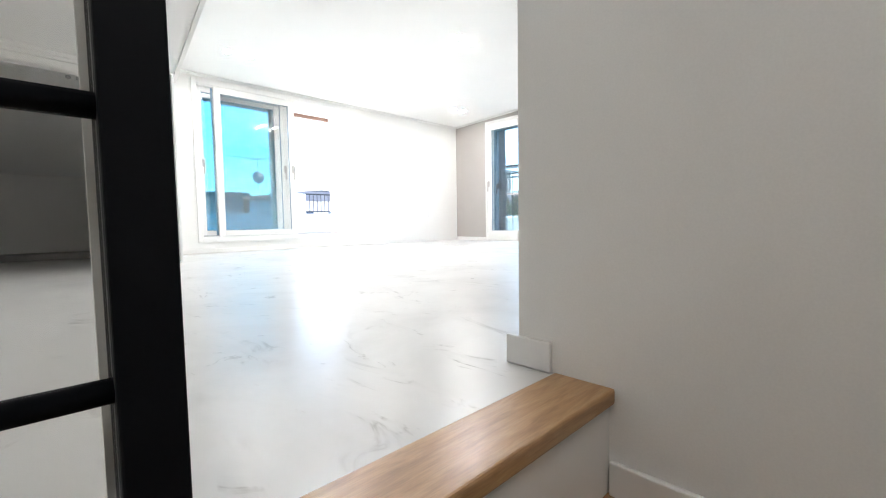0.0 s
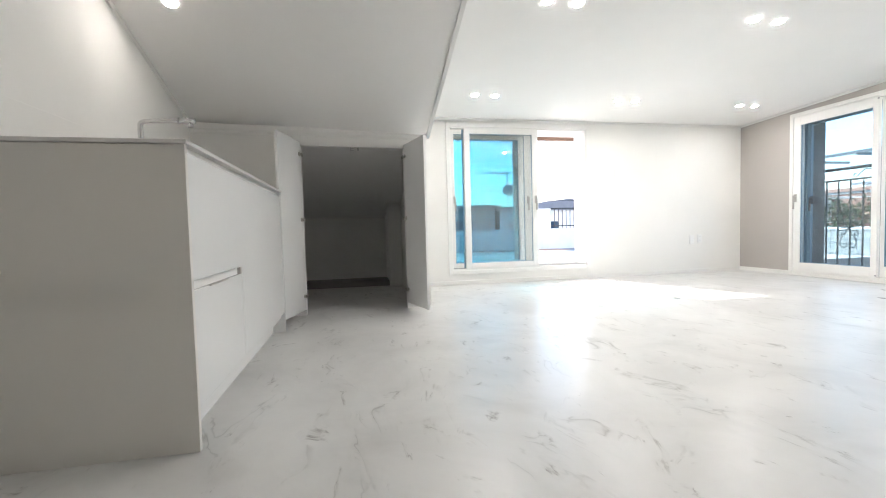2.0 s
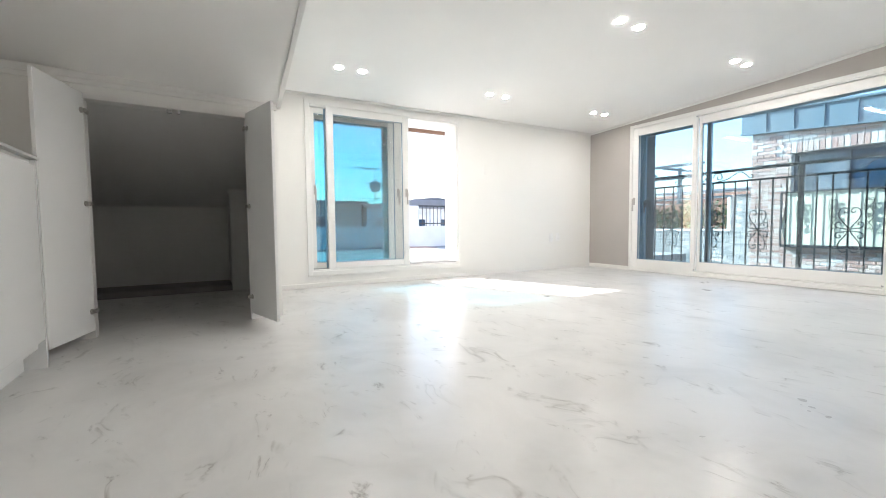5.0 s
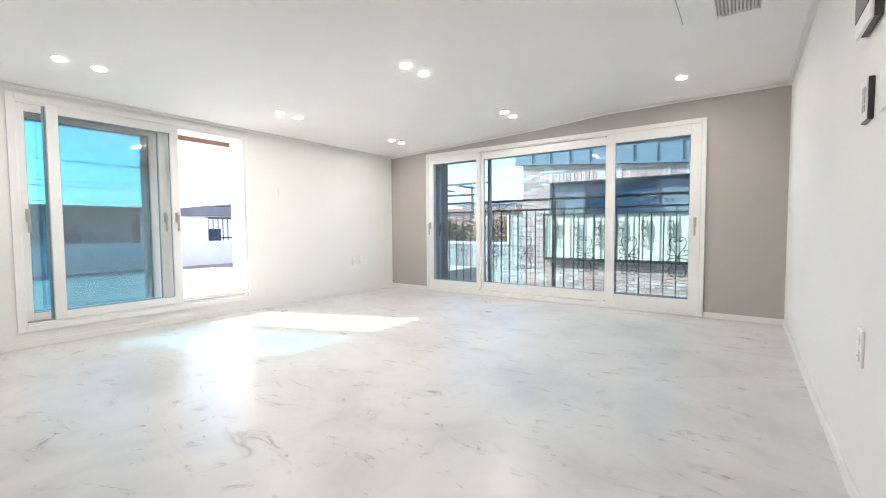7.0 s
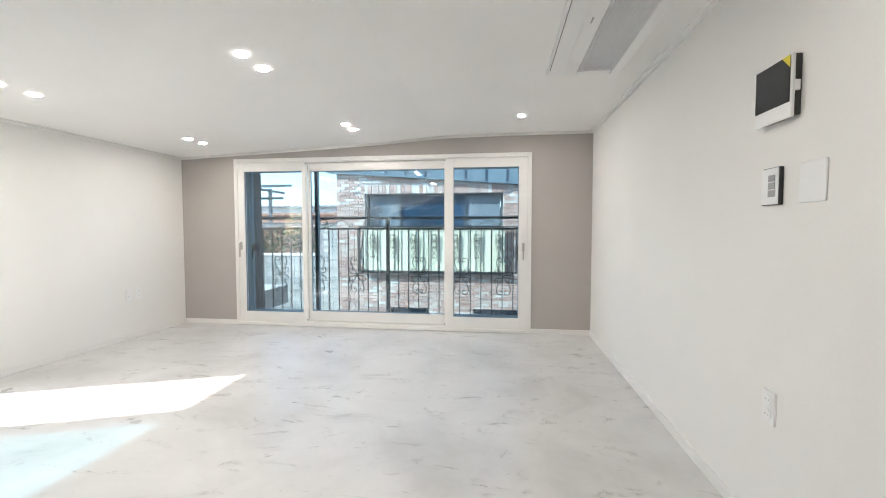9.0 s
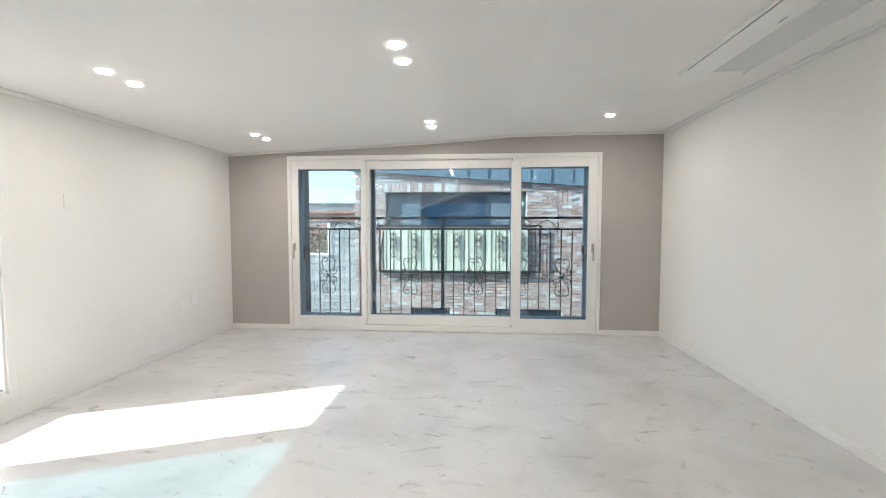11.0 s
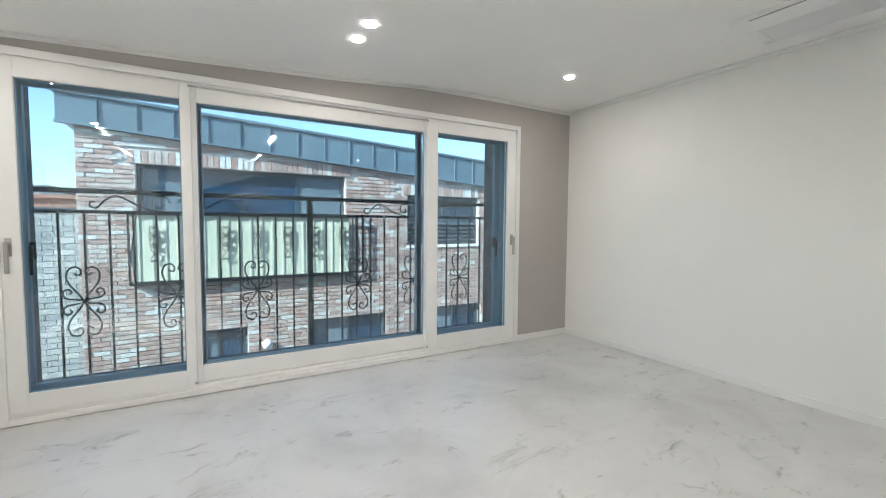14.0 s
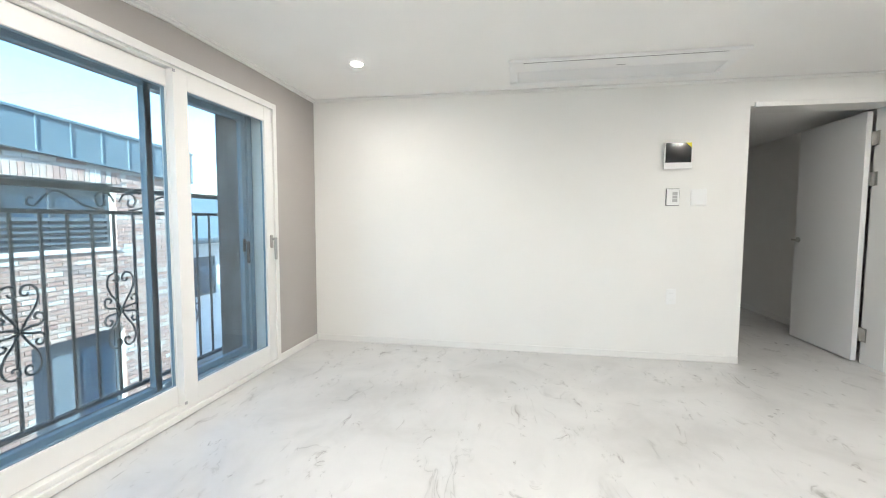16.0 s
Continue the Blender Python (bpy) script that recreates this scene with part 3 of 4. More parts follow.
# ---- eaves cupboard doors ----
cup = thing("eaves_cupboard", (-4.24, 0.31, 0), "eaves cupboard with both white doors open", "cupboard")
part("frame", joined(slab(-0.155, -0.128, 0.0, 1.47), slab(0.753, 0.78, 0.0, 1.47), slab(-0.128, 0.753, 1.448, 1.475)), TRIM, cup)
for hy, way, flip in ((-0.128, Vector((0.42, -0.112, 0)), 1), (0.753, Vector((0.40, 0.108, 0)), -1)):
    hx = face_x(hy) + 0.004
    d = way.normalized()
    n = Vector((-d.y, d.x, 0)) * flip
    p0 = Vector((hx, hy, 0))
    p1 = p0 + d * 0.437
    pts = [p0, p1, p1 - n * 0.019, p0 - n * 0.019]
    leaf = part("door", soft(prism([(p.x, p.y) for p in pts], 0.05, 1.477), 0.0015), LACQUER, cup)
    for z in (0.17, 0.82, 1.37):
        c = p0 + d * 0.03 + n * 0.006
        cupm = cylinder(bmesh.new(), (c.x, c.y, z), (c.x - n.x * 0.008, c.y - n.y * 0.008, z), 0.017, 14)
        arm = boxes((p0.x - 0.035, p0.x + 0.03, p0.y + flip * 0.004, p0.y + flip * 0.018, z - 0.012, z + 0.012))
        part("hinge", joined(cupm, soft(arm, 0.002)), NICKEL, leaf, "nickel concealed hinge")
for a, b in ((0.285, 0.315), (0.345, 0.36)):
    part("catch", soft(boxes((-4.31, -4.285, a, b, 1.425, 1.448)), 0.003), GREYPLASTIC, cup)

# ---- sink unit ----
F, X0, X1 = -0.208, -1.950, -3.66
unit = thing("sink_cabinet", (-2.8, -0.55, 0), "white handleless sink cabinet with grey end panel", "cabinet")
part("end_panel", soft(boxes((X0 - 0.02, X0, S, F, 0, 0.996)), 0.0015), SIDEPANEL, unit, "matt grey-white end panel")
part("end_panel", soft(boxes((X1, X1 + 0.02, S, F, 0, 0.996)), 0.0015), LACQUER, unit)
part("carcass", boxes((X1 + 0.02, X0 - 0.02, S, F - 0.030, 0.10, 0.996)), LACQUER, unit)
part("plinth", boxes((X1 + 0.02, X0 - 0.02, F - 0.10, F - 0.085, 0, 0.10)), LACQUER, unit)
BX = -2.565
low = part("front_panel", soft(boxes((BX + 0.002, X0 - 0.022, F - 0.022, F - 0.003, 0.140, 0.527)), 0.0015), LACQUER, unit)
part("front_panel", soft(prism([(X1 + 0.022, 0.140), (BX - 0.002, 0.140), (BX - 0.002, 0.558), (X0 - 0.022, 0.558), (X0 - 0.022, 0.972), (X1 + 0.022, 0.972)], F - 0.022, F - 0.003, "y"), 0.0015), LACQUER, unit)
part("grip_channel", boxes((X1 + 0.022, X0 - 0.022, F - 0.0295, F - 0.020, 0.970, 0.996)), TRIM, unit, "recessed pale grip channel under the worktop")
part("grip_channel", boxes((BX + 0.03, X0 - 0.022, F - 0.0295, F - 0.016, 0.527, 0.558)), TRIM, unit, "recessed pale grip channel")
part("end_cap", soft(boxes((BX + 0.002, BX + 0.028, F - 0.022, F - 0.002, 0.527, 0.559)), 0.002), NICKEL, unit, "metal end cap of the grip channel")
part("pull", soft(boxes((-2.32, -2.12, F - 0.010, F + 0.006, 0.5245, 0.529)), 0.001), NICKEL, low, "thin metal pull")
tagged(part("worktop", soft(boxes((X1 - 0.01, X0 + 0.008, S, F + 0.008, 0.997, 1.011)), 0.003), COUNTER), "pale grey stone worktop on the sink cabinet", "worktop")
tagged(part("backsplash", soft(boxes((X1 - 0.05, X0 + 0.9, S, S + 0.010, 1.011, 1.242)), 0.002), WALLPAPER), "low white splash panel above the worktop", "backsplash")
tap = thing("tap", (-2.80, -0.70, 1.011), "chrome kitchen tap with a straight swivel spout", "tap")
part("tap_body", joined(cylinder(bmesh.new(), (-2.80, -0.70, 1.011), (-2.80, -0.70, 1.036), 0.028, 20), cylinder(bmesh.new(), (-2.80, -0.70, 1.03), (-2.80, -0.70, 1.12), 0.02, 20)), CHROME, tap, smooth=True)
part("spout", tube(bmesh.new(), smooth_line([(-2.80, -0.70, 1.10), (-2.80, -0.70, 1.23), (-2.80, -0.695, 1.262), (-2.80, -0.665, 1.272), (-2.80, -0.58, 1.276), (-2.80, -0.475, 1.279)]), 0.012, 12), CHROME, tap, smooth=True)
part("spray_head", joined(cylinder(bmesh.new(), (-2.80, -0.53, 1.277), (-2.80, -0.455, 1.279), 0.016, 16), cylinder(bmesh.new(), (-2.80, -0.475, 1.27), (-2.80, -0.475, 1.247), 0.013, 16)), CHROME, tap, smooth=True)
part("lever", soft(boxes((-2.788, -2.72, -0.708, -0.692, 1.105, 1.115)), 0.003), CHROME, tap)

# ---- wall fittings ----
X = E


def plate(name, y0, y1, z0, z1, deep, label, cat, material=None):
    ob = thing(name, (X, (y0 + y1) / 2, (z0 + z1) / 2), label, cat)
    part("cover", soft(boxes((X - deep, X, y0, y1, z0, z1)), 0.004), material or WHITEPLASTIC, ob)
    return ob


icom = thing("intercom", (X, 2.66, 1.68), "black and white video intercom with a yellow sticker", "intercom")
part("back_shell", soft(boxes((X - 0.022, X, 2.562, 2.762, 1.585, 1.79)), 0.003), DARKPLASTIC, icom)
part("front_shell", soft(boxes((X - 0.034, X - 0.022, 2.558, 2.766, 1.578, 1.792)), 0.004), WHITEPLASTIC, icom)
part("screen", soft(boxes((X - 0.0365, X - 0.0335, 2.566, 2.758, 1.630, 1.786)), 0.001), SCREEN, icom)
part("sticker", prism([(2.566, 1.786), (2.566, 1.745), (2.608, 1.786)], X - 0.0375, X - 0.0362, "x"), YELLOW, icom, "yellow corner sticker")
part("side_switch", soft(boxes((X - 0.030, X - 0.010, 2.553, 2.563, 1.665, 1.70)), 0.001), WHITEPLASTIC, icom)
sw = plate("light_switch", 2.634, 2.736, 1.285, 1.423, 0.016, "white light switch with grey rockers and dark sides", "switch", DARKPLASTIC)
part("face", soft(boxes((X - 0.0195, X - 0.015, 2.637, 2.733, 1.288, 1.420)), 0.002), WHITEPLASTIC, sw)
for k in range(3):
    part("rocker", soft(boxes((X - 0.0215, X - 0.0192, 2.652, 2.690, 1.315 + 0.028 * k, 1.339 + 0.028 * k)), 0.001), GREYPLASTIC, sw)
plate("blank_plate", 2.428, 2.548, 1.285, 1.42, 0.007, "plain white blanking plate on the wall", "plate")


def sockets(name, label, holes, wall):
    """A double socket plate 0.12 m high on the west or east wall, at the origin of that wall."""
    ob = thing(name, wall[0], label, "socket")
    x, y, z = wall[0]
    s = wall[1]
    part("cover", soft(boxes((min(x, x + s * 0.009), max(x, x + s * 0.009), y - 0.037, y + 0.037, z - 0.062, z + 0.062)), 0.003), WHITEPLASTIC, ob)
    for dz in holes:
        part("outlet", cylinder(bmesh.new(), (x + s * 0.0085, y, z + dz), (x + s * 0.0115, y, z + dz), 0.021, 20), WHITEPLASTIC, ob)
        part("pins", joined(cylinder(bmesh.new(), (x + s * 0.0112, y - 0.009, z + dz), (x + s * 0.0122, y - 0.009, z + dz), 0.003, 8),
                            cylinder(bmesh.new(), (x + s * 0.0112, y + 0.009, z + dz), (x + s * 0.0122, y + 0.009, z + dz), 0.003, 8)), GREYPLASTIC, ob)


tagged(part("cover_plate", soft(boxes((W, W + 0.005, 3.78, 3.89, 1.355, 1.47)), 0.002), WALLPAPER), "papered-over blank cover plate on the wall", "plate")
sockets("wall_socket", "white double wall socket", (-0.028, 0.028), ((E, 2.665, 0.535), -1))
sockets("wall_socket", "white double wall socket beside the aerial socket", (-0.028, 0.028), ((W, 5.13, 0.485), 1))
sockets("aerial_socket", "white single aerial socket on the wall", (-0.01,), ((W, 5.00, 0.475), 1))

# ---- ceiling fittings ----


def downlight():
    ob = thing("downlight", (0, 0, 0), "round white recessed downlight, switched on", "downlight", "recessed ceiling downlights")
    ring = bmesh.new()
    bmesh.ops.create_circle(ring, segments=28, radius=0.041)
    outer = ring.edges[:]
    ext = bmesh.ops.extrude_edge_only(ring, edges=outer)
    vs = [v for v in ext["geom"] if isinstance(v, bmesh.types.BMVert)]
    bmesh.ops.scale(ring, vec=(0.82, 0.82, 1), verts=vs)
    bmesh.ops.translate(ring, vec=(0, 0, -0.006), verts=vs)
    part("trim_ring", ring, WHITEPLASTIC, ob)
    part("lens", cylinder(bmesh.new(), (0, 0, -0.0055), (0, 0, -0.001), 0.032, 24), LAMPLENS, ob, "glowing lens")
    return ob


first = downlight()
# the last two lamps are unseen, added to brighten the near end and stair wall
spots = [(-4.84, y) for y in (1.595, 1.82, 3.29, 3.51, 4.955, 5.165)] + [(-3.13, y) for y in (1.61, 1.83, 3.26, 3.48, 4.90, 5.11)] + [(-1.46, 5.07), (-1.46, 1.73), (0.40, 0.0)]
def set_lens(lamp, material):
    for o in lamp.children:
        if o.name.startswith("lens"):
            o.data = o.data.copy()
            o.data.materials[0] = material


for x, y in spots[1:]:
    tilt = math.degrees(math.atan((ceil_at(x + 0.1) - ceil_at(x - 0.1)) / 0.2))
    lamp = copy_thing(first, pose(x, y, ceil_at(x) - 0.0015, 0, -tilt, 0))
    if x < -4.5:
        set_lens(lamp, LAMPMID)
x, y = spots[0]
first.matrix_basis = pose(x, y, ceil_at(x) - 0.0015, 0, -math.degrees(math.atan((ceil_at(x + 0.1) - ceil_at(x - 0.1)) / 0.2)), 0)
dim = copy_thing(first, pose(-3.08, -0.64, slope_at(-3.08) - 0.001, 0, -math.degrees(math.atan(0.349)), 0))
set_lens(dim, LAMPDIM)
set_lens(first, LAMPMID)

ac = thing("ceiling_air_conditioner", (-1.1, 3.23, ceil_at(-1.1)), "white one-way cassette air conditioner flush in the ceiling", "air conditioner")
AZ = ceil_at(-1.1)
part("panel", joined(soft(boxes((-1.345, -1.145, 2.47, 4.0, AZ - 0.022, AZ)), 0.005), soft(boxes((-1.145, -0.925, 3.94, 4.0, AZ - 0.022, AZ)), 0.003),
                     soft(boxes((-1.145, -0.925, 2.47, 2.53, AZ - 0.022, AZ)), 0.003), soft(boxes((-0.925, -0.86, 2.47, 4.0, AZ - 0.03, AZ)), 0.006)), WHITEPLASTIC, ac)
part("intake", boxes((-1.145, -0.925, 2.53, 3.94, AZ - 0.004, AZ - 0.001)), GREYPLASTIC, ac, "grey intake behind the slats")
for k in range(12):
    x = -1.137 + k * 0.0185
    part("slat", prism([(x + 0.008, AZ - 0.020), (x + 0.011, AZ - 0.020), (x + 0.003, AZ - 0.006), (x, AZ - 0.006)], 2.53, 3.94, "y"), WHITEPLASTIC, ac)
part("flap", soft(boxes((-1.325, -1.235, 2.60, 3.90, AZ - 0.027, AZ - 0.022)), 0.002), WHITEPLASTIC, ac)
# thin dark strip on the panel draws the shade in the flap's slit
part("gap", boxes((-1.329, -1.326, 2.60, 3.90, AZ - 0.0235, AZ - 0.022)), DARKPLASTIC, ac, "dark strip for the shade in the slit beside the flap")
part("badge", boxes((-1.20, -1.19, 3.20, 3.26, AZ - 0.0235, AZ - 0.022)), GREYPLASTIC, ac)

# ---- balcony railing outside the wide window ----
RY = 6.40
rail = thing("balcony_railing", (-3.13, RY, 0.0), "black wrought-iron balcony railing with scrolls", "railing")
part("top_rail", soft(boxes((-5.6, -0.7, RY - 0.022, RY + 0.022, 1.325, 1.358)), 0.004), IRON, rail)
part("middle_rail", soft(boxes((-5.6, -0.7, RY - 0.015, RY + 0.015, 1.188, 1.212)), 0.003), IRON, rail)
part("bottom_rail", soft(boxes((-5.6, -0.7, RY - 0.015, RY + 0.015, 0.045, 0.07)), 0.003), IRON, rail)
for x in (-5.58, -3.13, -0.72):
    part("post", soft(boxes((x - 0.022, x + 0.022, RY - 0.022, RY + 0.022, -0.2, 1.326)), 0.003), IRON, rail)
posts = [-3.13 + s * (0.1365 * k + 0.14) for s in (-1, 1) for k in range(17)]
for x in posts:
    if -5.55 < x < -0.75:
        part("baluster", boxes((x - 0.0065, x + 0.0065, RY - 0.0065, RY + 0.0065, 0.07, 1.19)), IRON, rail)
QUAD = [(0.0, 0.0), (0.03, 0.055), (0.072, 0.115), (0.09, 0.175), (0.072, 0.225), (0.036, 0.236), (0.012, 0.212), (0.018, 0.186), (0.038, 0.184), (0.046, 0.2)]
CURL = [(0.01, 0.008), (0.05, 0.018), (0.086, 0.022), (0.11, 0.045), (0.106, 0.076), (0.083, 0.086), (0.066, 0.068), (0.078, 0.053)]


def ornament(bm, x, y, z, w=1.0, h=1.0, r=0.0065, curls=True):
    for sx in (-1, 1):
        for sz in (-1, 1):
            for line in (QUAD, CURL) if curls else (QUAD,):
                tube(bm, smooth_line([(x + sx * a * w, y, z + sz * b * h) for a, b in line], 4), r, 5)
    return bm


for d in (-1.52, -0.98, -0.425, 0.425, 0.98, 1.52, 2.06, -2.06):
    part("scroll", joined(ornament(bmesh.new(), -3.13 + d, RY - 0.008, 0.585), soft(boxes((-3.142 + d, -3.118 + d, RY - 0.017, RY + 0.009, 0.572, 0.598)), 0.003)), IRON, rail)
TOPS = [(0.02, 0.0), (0.05, 0.045), (0.11, 0.05), (0.135, 0.01), (0.11, -0.03), (0.075, -0.015), (0.085, 0.015)]
LONG = [(0.08, -0.055), (0.2, -0.03), (0.3, 0.03), (0.36, 0.045), (0.42, 0.0), (0.455, -0.04), (0.49, -0.03), (0.485, 0.0), (0.462, -0.002)]
for d in (-0.98, 0.98):
    bm = bmesh.new()
    for sx in (-1, 1):
        for line in (TOPS, LONG):
            tube(bm, smooth_line([(-3.13 + d + sx * a, RY - 0.006, 1.268 + b) for a, b in line], 4), 0.0065, 5)
    part("top_scroll", bm, IRON, rail)
setting("wall_outer", boxes((-5.95, -4.86, 6.08, 6.30, -3.2, 2.6), (-1.37, -0.44, 6.08, 6.30, -3.2, 2.6), (-4.86, -1.37, 6.08, 6.30, 1.99, 2.6), (-4.86, -1.37, 6.08, 6.42, -3.2, 0.0)),
        BRICK_SHADED, "brick outer leaf of the attic wall, coloured dark for its shaded reveal", "wall")


# ---- outdoors: ground and terrace ----
# out of view; coloured pale to throw sunlight up at facades and ceiling
setting("ground", boxes((-300, 300, -300, 300, -3.6, -3.2)), BOUNCEGROUND, "unseen ground around the houses, kept pale to bounce sunlight up", "ground")
setting("terrace", boxes((-12.2, -5.95, -4.0, 9.0, -0.3, 0.06)), ROOFCOAT, "bright pale terrace outside the blue window", "terrace")
setting("terrace_tile", boxes((-12.0, -11.2, 4.9, 6.1, 0.06, 0.066)), DECK, "terracotta tiles on the terrace", "terrace")
setting("parapet", joined(boxes((-12.2, -12.0, -4.0, 5.3, 0.06, 0.66)), boxes((-12.2, -11.98, 5.3, 5.92, 0.06, 1.25)), boxes((-12.2, -12.0, 5.92, 9.0, 0.06, 0.66))), STUCCO, "white rendered parapet of the terrace", "parapet")
trail = thing("terrace_railing", (-12.1, 7.4, 0.66), "dark metal railing on the white parapet", "railing")
part("top_rail", boxes((-12.12, -12.08, 5.92, 9.0, 1.23, 1.27)), IRON, trail)
part("bottom_rail", boxes((-12.12, -12.08, 5.92, 9.0, 0.72, 0.75)), IRON, trail)
for k in range(24):
    part("baluster", boxes((-12.108, -12.092, 5.97 + 0.125 * k, 5.985 + 0.125 * k, 0.66, 1.23)), IRON, trail)
canopy = thing("window_canopy", (-5.95, 2.4, 2.1), "small brown canopy above the blue window", "canopy")
part("soffit_board", boxes((-6.60, -5.95, 0.9, 3.74, 2.10, 2.13)), STUCCO, canopy)
part("fascia_board", boxes((-6.66, -6.60, 0.9, 3.80, 2.05, 2.26)), SOFFIT, canopy)
part("fascia_board", boxes((-6.60, -5.95, 3.74, 3.80, 2.05, 2.26)), SOFFIT, canopy)
part("downpipe", cylinder(bmesh.new(), (-6.05, 3.62, 0.06), (-6.05, 3.62, 2.1), 0.035, 14), SOFFIT, canopy, smooth=True)


def far_house(name, x0, x1, y0, y1, z1, wall, roof, label, rise=0.0, over=0.25, bays=4, side="x"):
    """A plain neighbouring house: walls, a roof slab with an overhang and a row of windows towards the attic."""
    h = thing(name, ((x0 + x1) / 2, (y0 + y1) / 2, -3.2), label, "house")
    part("wall", boxes((x0, x1, y0, y1, -3.2, z1)), wall, h)
    part("roof", prism([(y0 - over, z1), (y1 + over, z1), (y1 + over, z1 + 0.12), ((y0 + y1) / 2, z1 + 0.14 + rise), (y0 - over, z1 + 0.12)], x0 - over, x1 + over, "x"), roof, h)
    for k in range(bays):
        if side == "x":
            c = y0 + (y1 - y0) * (k + 0.5) / bays
            w = part("window", boxes((x1 - 0.02, x1 + 0.03, c - 0.5, c + 0.5, z1 - 1.5, z1 - 0.5)), TRIM, h)
            part("pane", boxes((x1 + 0.03, x1 + 0.036, c - 0.44, c + 0.44, z1 - 1.44, z1 - 0.56)), DARKGLASS, w)
        else:
            c = x0 + (x1 - x0) * (k + 0.5) / bays
            w = part("window", boxes((c - 0.6, c + 0.6, y0 - 0.03, y0 + 0.02, z1 - 1.5, z1 - 0.5)), TRIM, h)
            part("pane", boxes((c - 0.54, c + 0.54, y0 - 0.036, y0 - 0.03, z1 - 1.44, z1 - 0.56)), DARKGLASS, w)
    return h


far_house("house", -27, -20, -9, 6.9, 1.7, CONCRETE, FARDARK, "low grey house beyond the terrace")
far_house("house", -27, -20.4, 7.3, 14.5, 1.55, STUCCO, FARDARK, "white house with a dark roof beyond the terrace", 0.45)
far_house("house", -60, -48, -14, 4, 3.4, FARBLUE, FARDARK, "pale far house beyond the terrace", 0.8)
far_house("house", -16, -7.0, 20, 26, 1.85, ROOFRED, ROOFRED, "low brown-red house behind the roof garden", 0.0, 0.1, 3, "y")
far_house("house", -20, -10.6, 30, 38, 2.75, STUCCO, FARDARK, "white far block with a dark flat roof", 0.0, 0.5, 5, "y")
far_house("house", -44, -26, 44, 52, 3.2, FARBLUE, FARDARK, "pale far block with a flat roof", 0.0, 0.4, 6, "y")
side = thing("house", (9.8, 16.8, -3.2), "pale house with a grey slate roof beyond the brick house", "house")
part("wall", boxes((5.6, 14.0, 13.6, 20.0, -3.2, 0.62)), STUCCO, side)
part("roof", prism([(13.25, 0.60), (16.8, 2.16), (20.35, 0.60), (20.35, 0.48), (16.8, 2.03), (13.25, 0.48)], 5.4, 14.2, "x"), FASCIA, side)
part("ridge_cap", prism([(16.55, 2.06), (16.8, 2.20), (17.05, 2.06), (16.8, 2.165)], 5.35, 14.25, "x"), HOUSEFRAME, side)
part("gutter", boxes((5.4, 14.2, 13.16, 13.25, 0.44, 0.54)), HOUSEFRAME, side)
for x in (7.0, 9.6, 12.2):
    w = part("window", ring_y(x - 0.6, x + 0.6, -1.2, 0.0, 13.56, 13.62, 0.06, 0.06, 0.06, 0.06), HOUSEFRAME, side)
    part("pane", boxes((x - 0.54, x + 0.54, 13.585, 13.597, -1.14, -0.06)), DARKGLASS, w)
dish = thing("satellite_dish", (-20.5, 7.66, 1.9), "round satellite dish with an aerial on a roof", "satellite dish")
dm = bmesh.new()
bmesh.ops.create_uvsphere(dm, u_segments=20, v_segments=10, radius=0.29)
bmesh.ops.scale(dm, vec=(0.22, 1, 1), verts=dm.verts[:])
bmesh.ops.translate(dm, vec=(-20.5, 7.8, 2.6), verts=dm.verts[:])
part("reflector", dm, GREYPLASTIC, dish, smooth=True)
part("mast", cylinder(bmesh.new(), (-20.55, 7.8, 1.6), (-20.55, 7.8, 3.5), 0.025, 8), IRON, dish)
part("aerial", joined(cylinder(bmesh.new(), (-20.55, 7.05, 3.42), (-20.55, 7.9, 3.45), 0.015, 6), *[cylinder(bmesh.new(), (-20.75, 7.1 + 0.11 * k, 3.42), (-20.35, 7.1 + 0.11 * k, 3.42), 0.008, 6) for k in range(6)]), IRON, dish)
wires = thing("overhead_wires", (-16, 0, 3.0), "thin black overhead wires", "wires")
for y in (-20, 24):
    part("pole", cylinder(bmesh.new(), (-18.4, y, -3.2), (-18.4, y, 5.0), 0.13, 12, 0.1), CONCRETE, wires, "grey concrete pole")
    part("crossarm", boxes((-18.95, -17.9, y - 0.05, y + 0.05, 2.0, 3.9)), IRON, wires)
for z, d in ((3.2, 0.0), (2.6, 0.3), (2.45, 0.5), (2.0, 0.8)):
    part("wire", tube(bmesh.new(), [(-18 - d, -20 + 4 * k, z + 0.012 * (k - 5) ** 2 - 0.02 * k) for k in range(12)], 0.012, 5), IRON, wires)

# ---- brick house opposite the wide window ----
FY, BL, BR = 10.40, -5.45, 2.75
house = thing("brick_house", (-1.4, FY, -3.2), "mottled red and white-washed brick house with grey metal roof", "house")


def under_roof(x):
    return 2.52 - 0.076 * (x + 5.43)


wins = [(-4.76, -1.60, 1.22, 2.0), (-0.33, 1.41, 0.71, 1.72), (-4.18, -3.29, -2.0, -0.6), (-2.26, -0.80, -2.0, -0.6), (0.12, 1.48, -2.0, -0.6)]


def clear_of(x0, x1, z0, z1, pad=0.0):
    return all(x1 <= a - pad or x0 >= b + pad or z1 <= c - pad or z0 >= d + pad for a, b, c, d in wins)


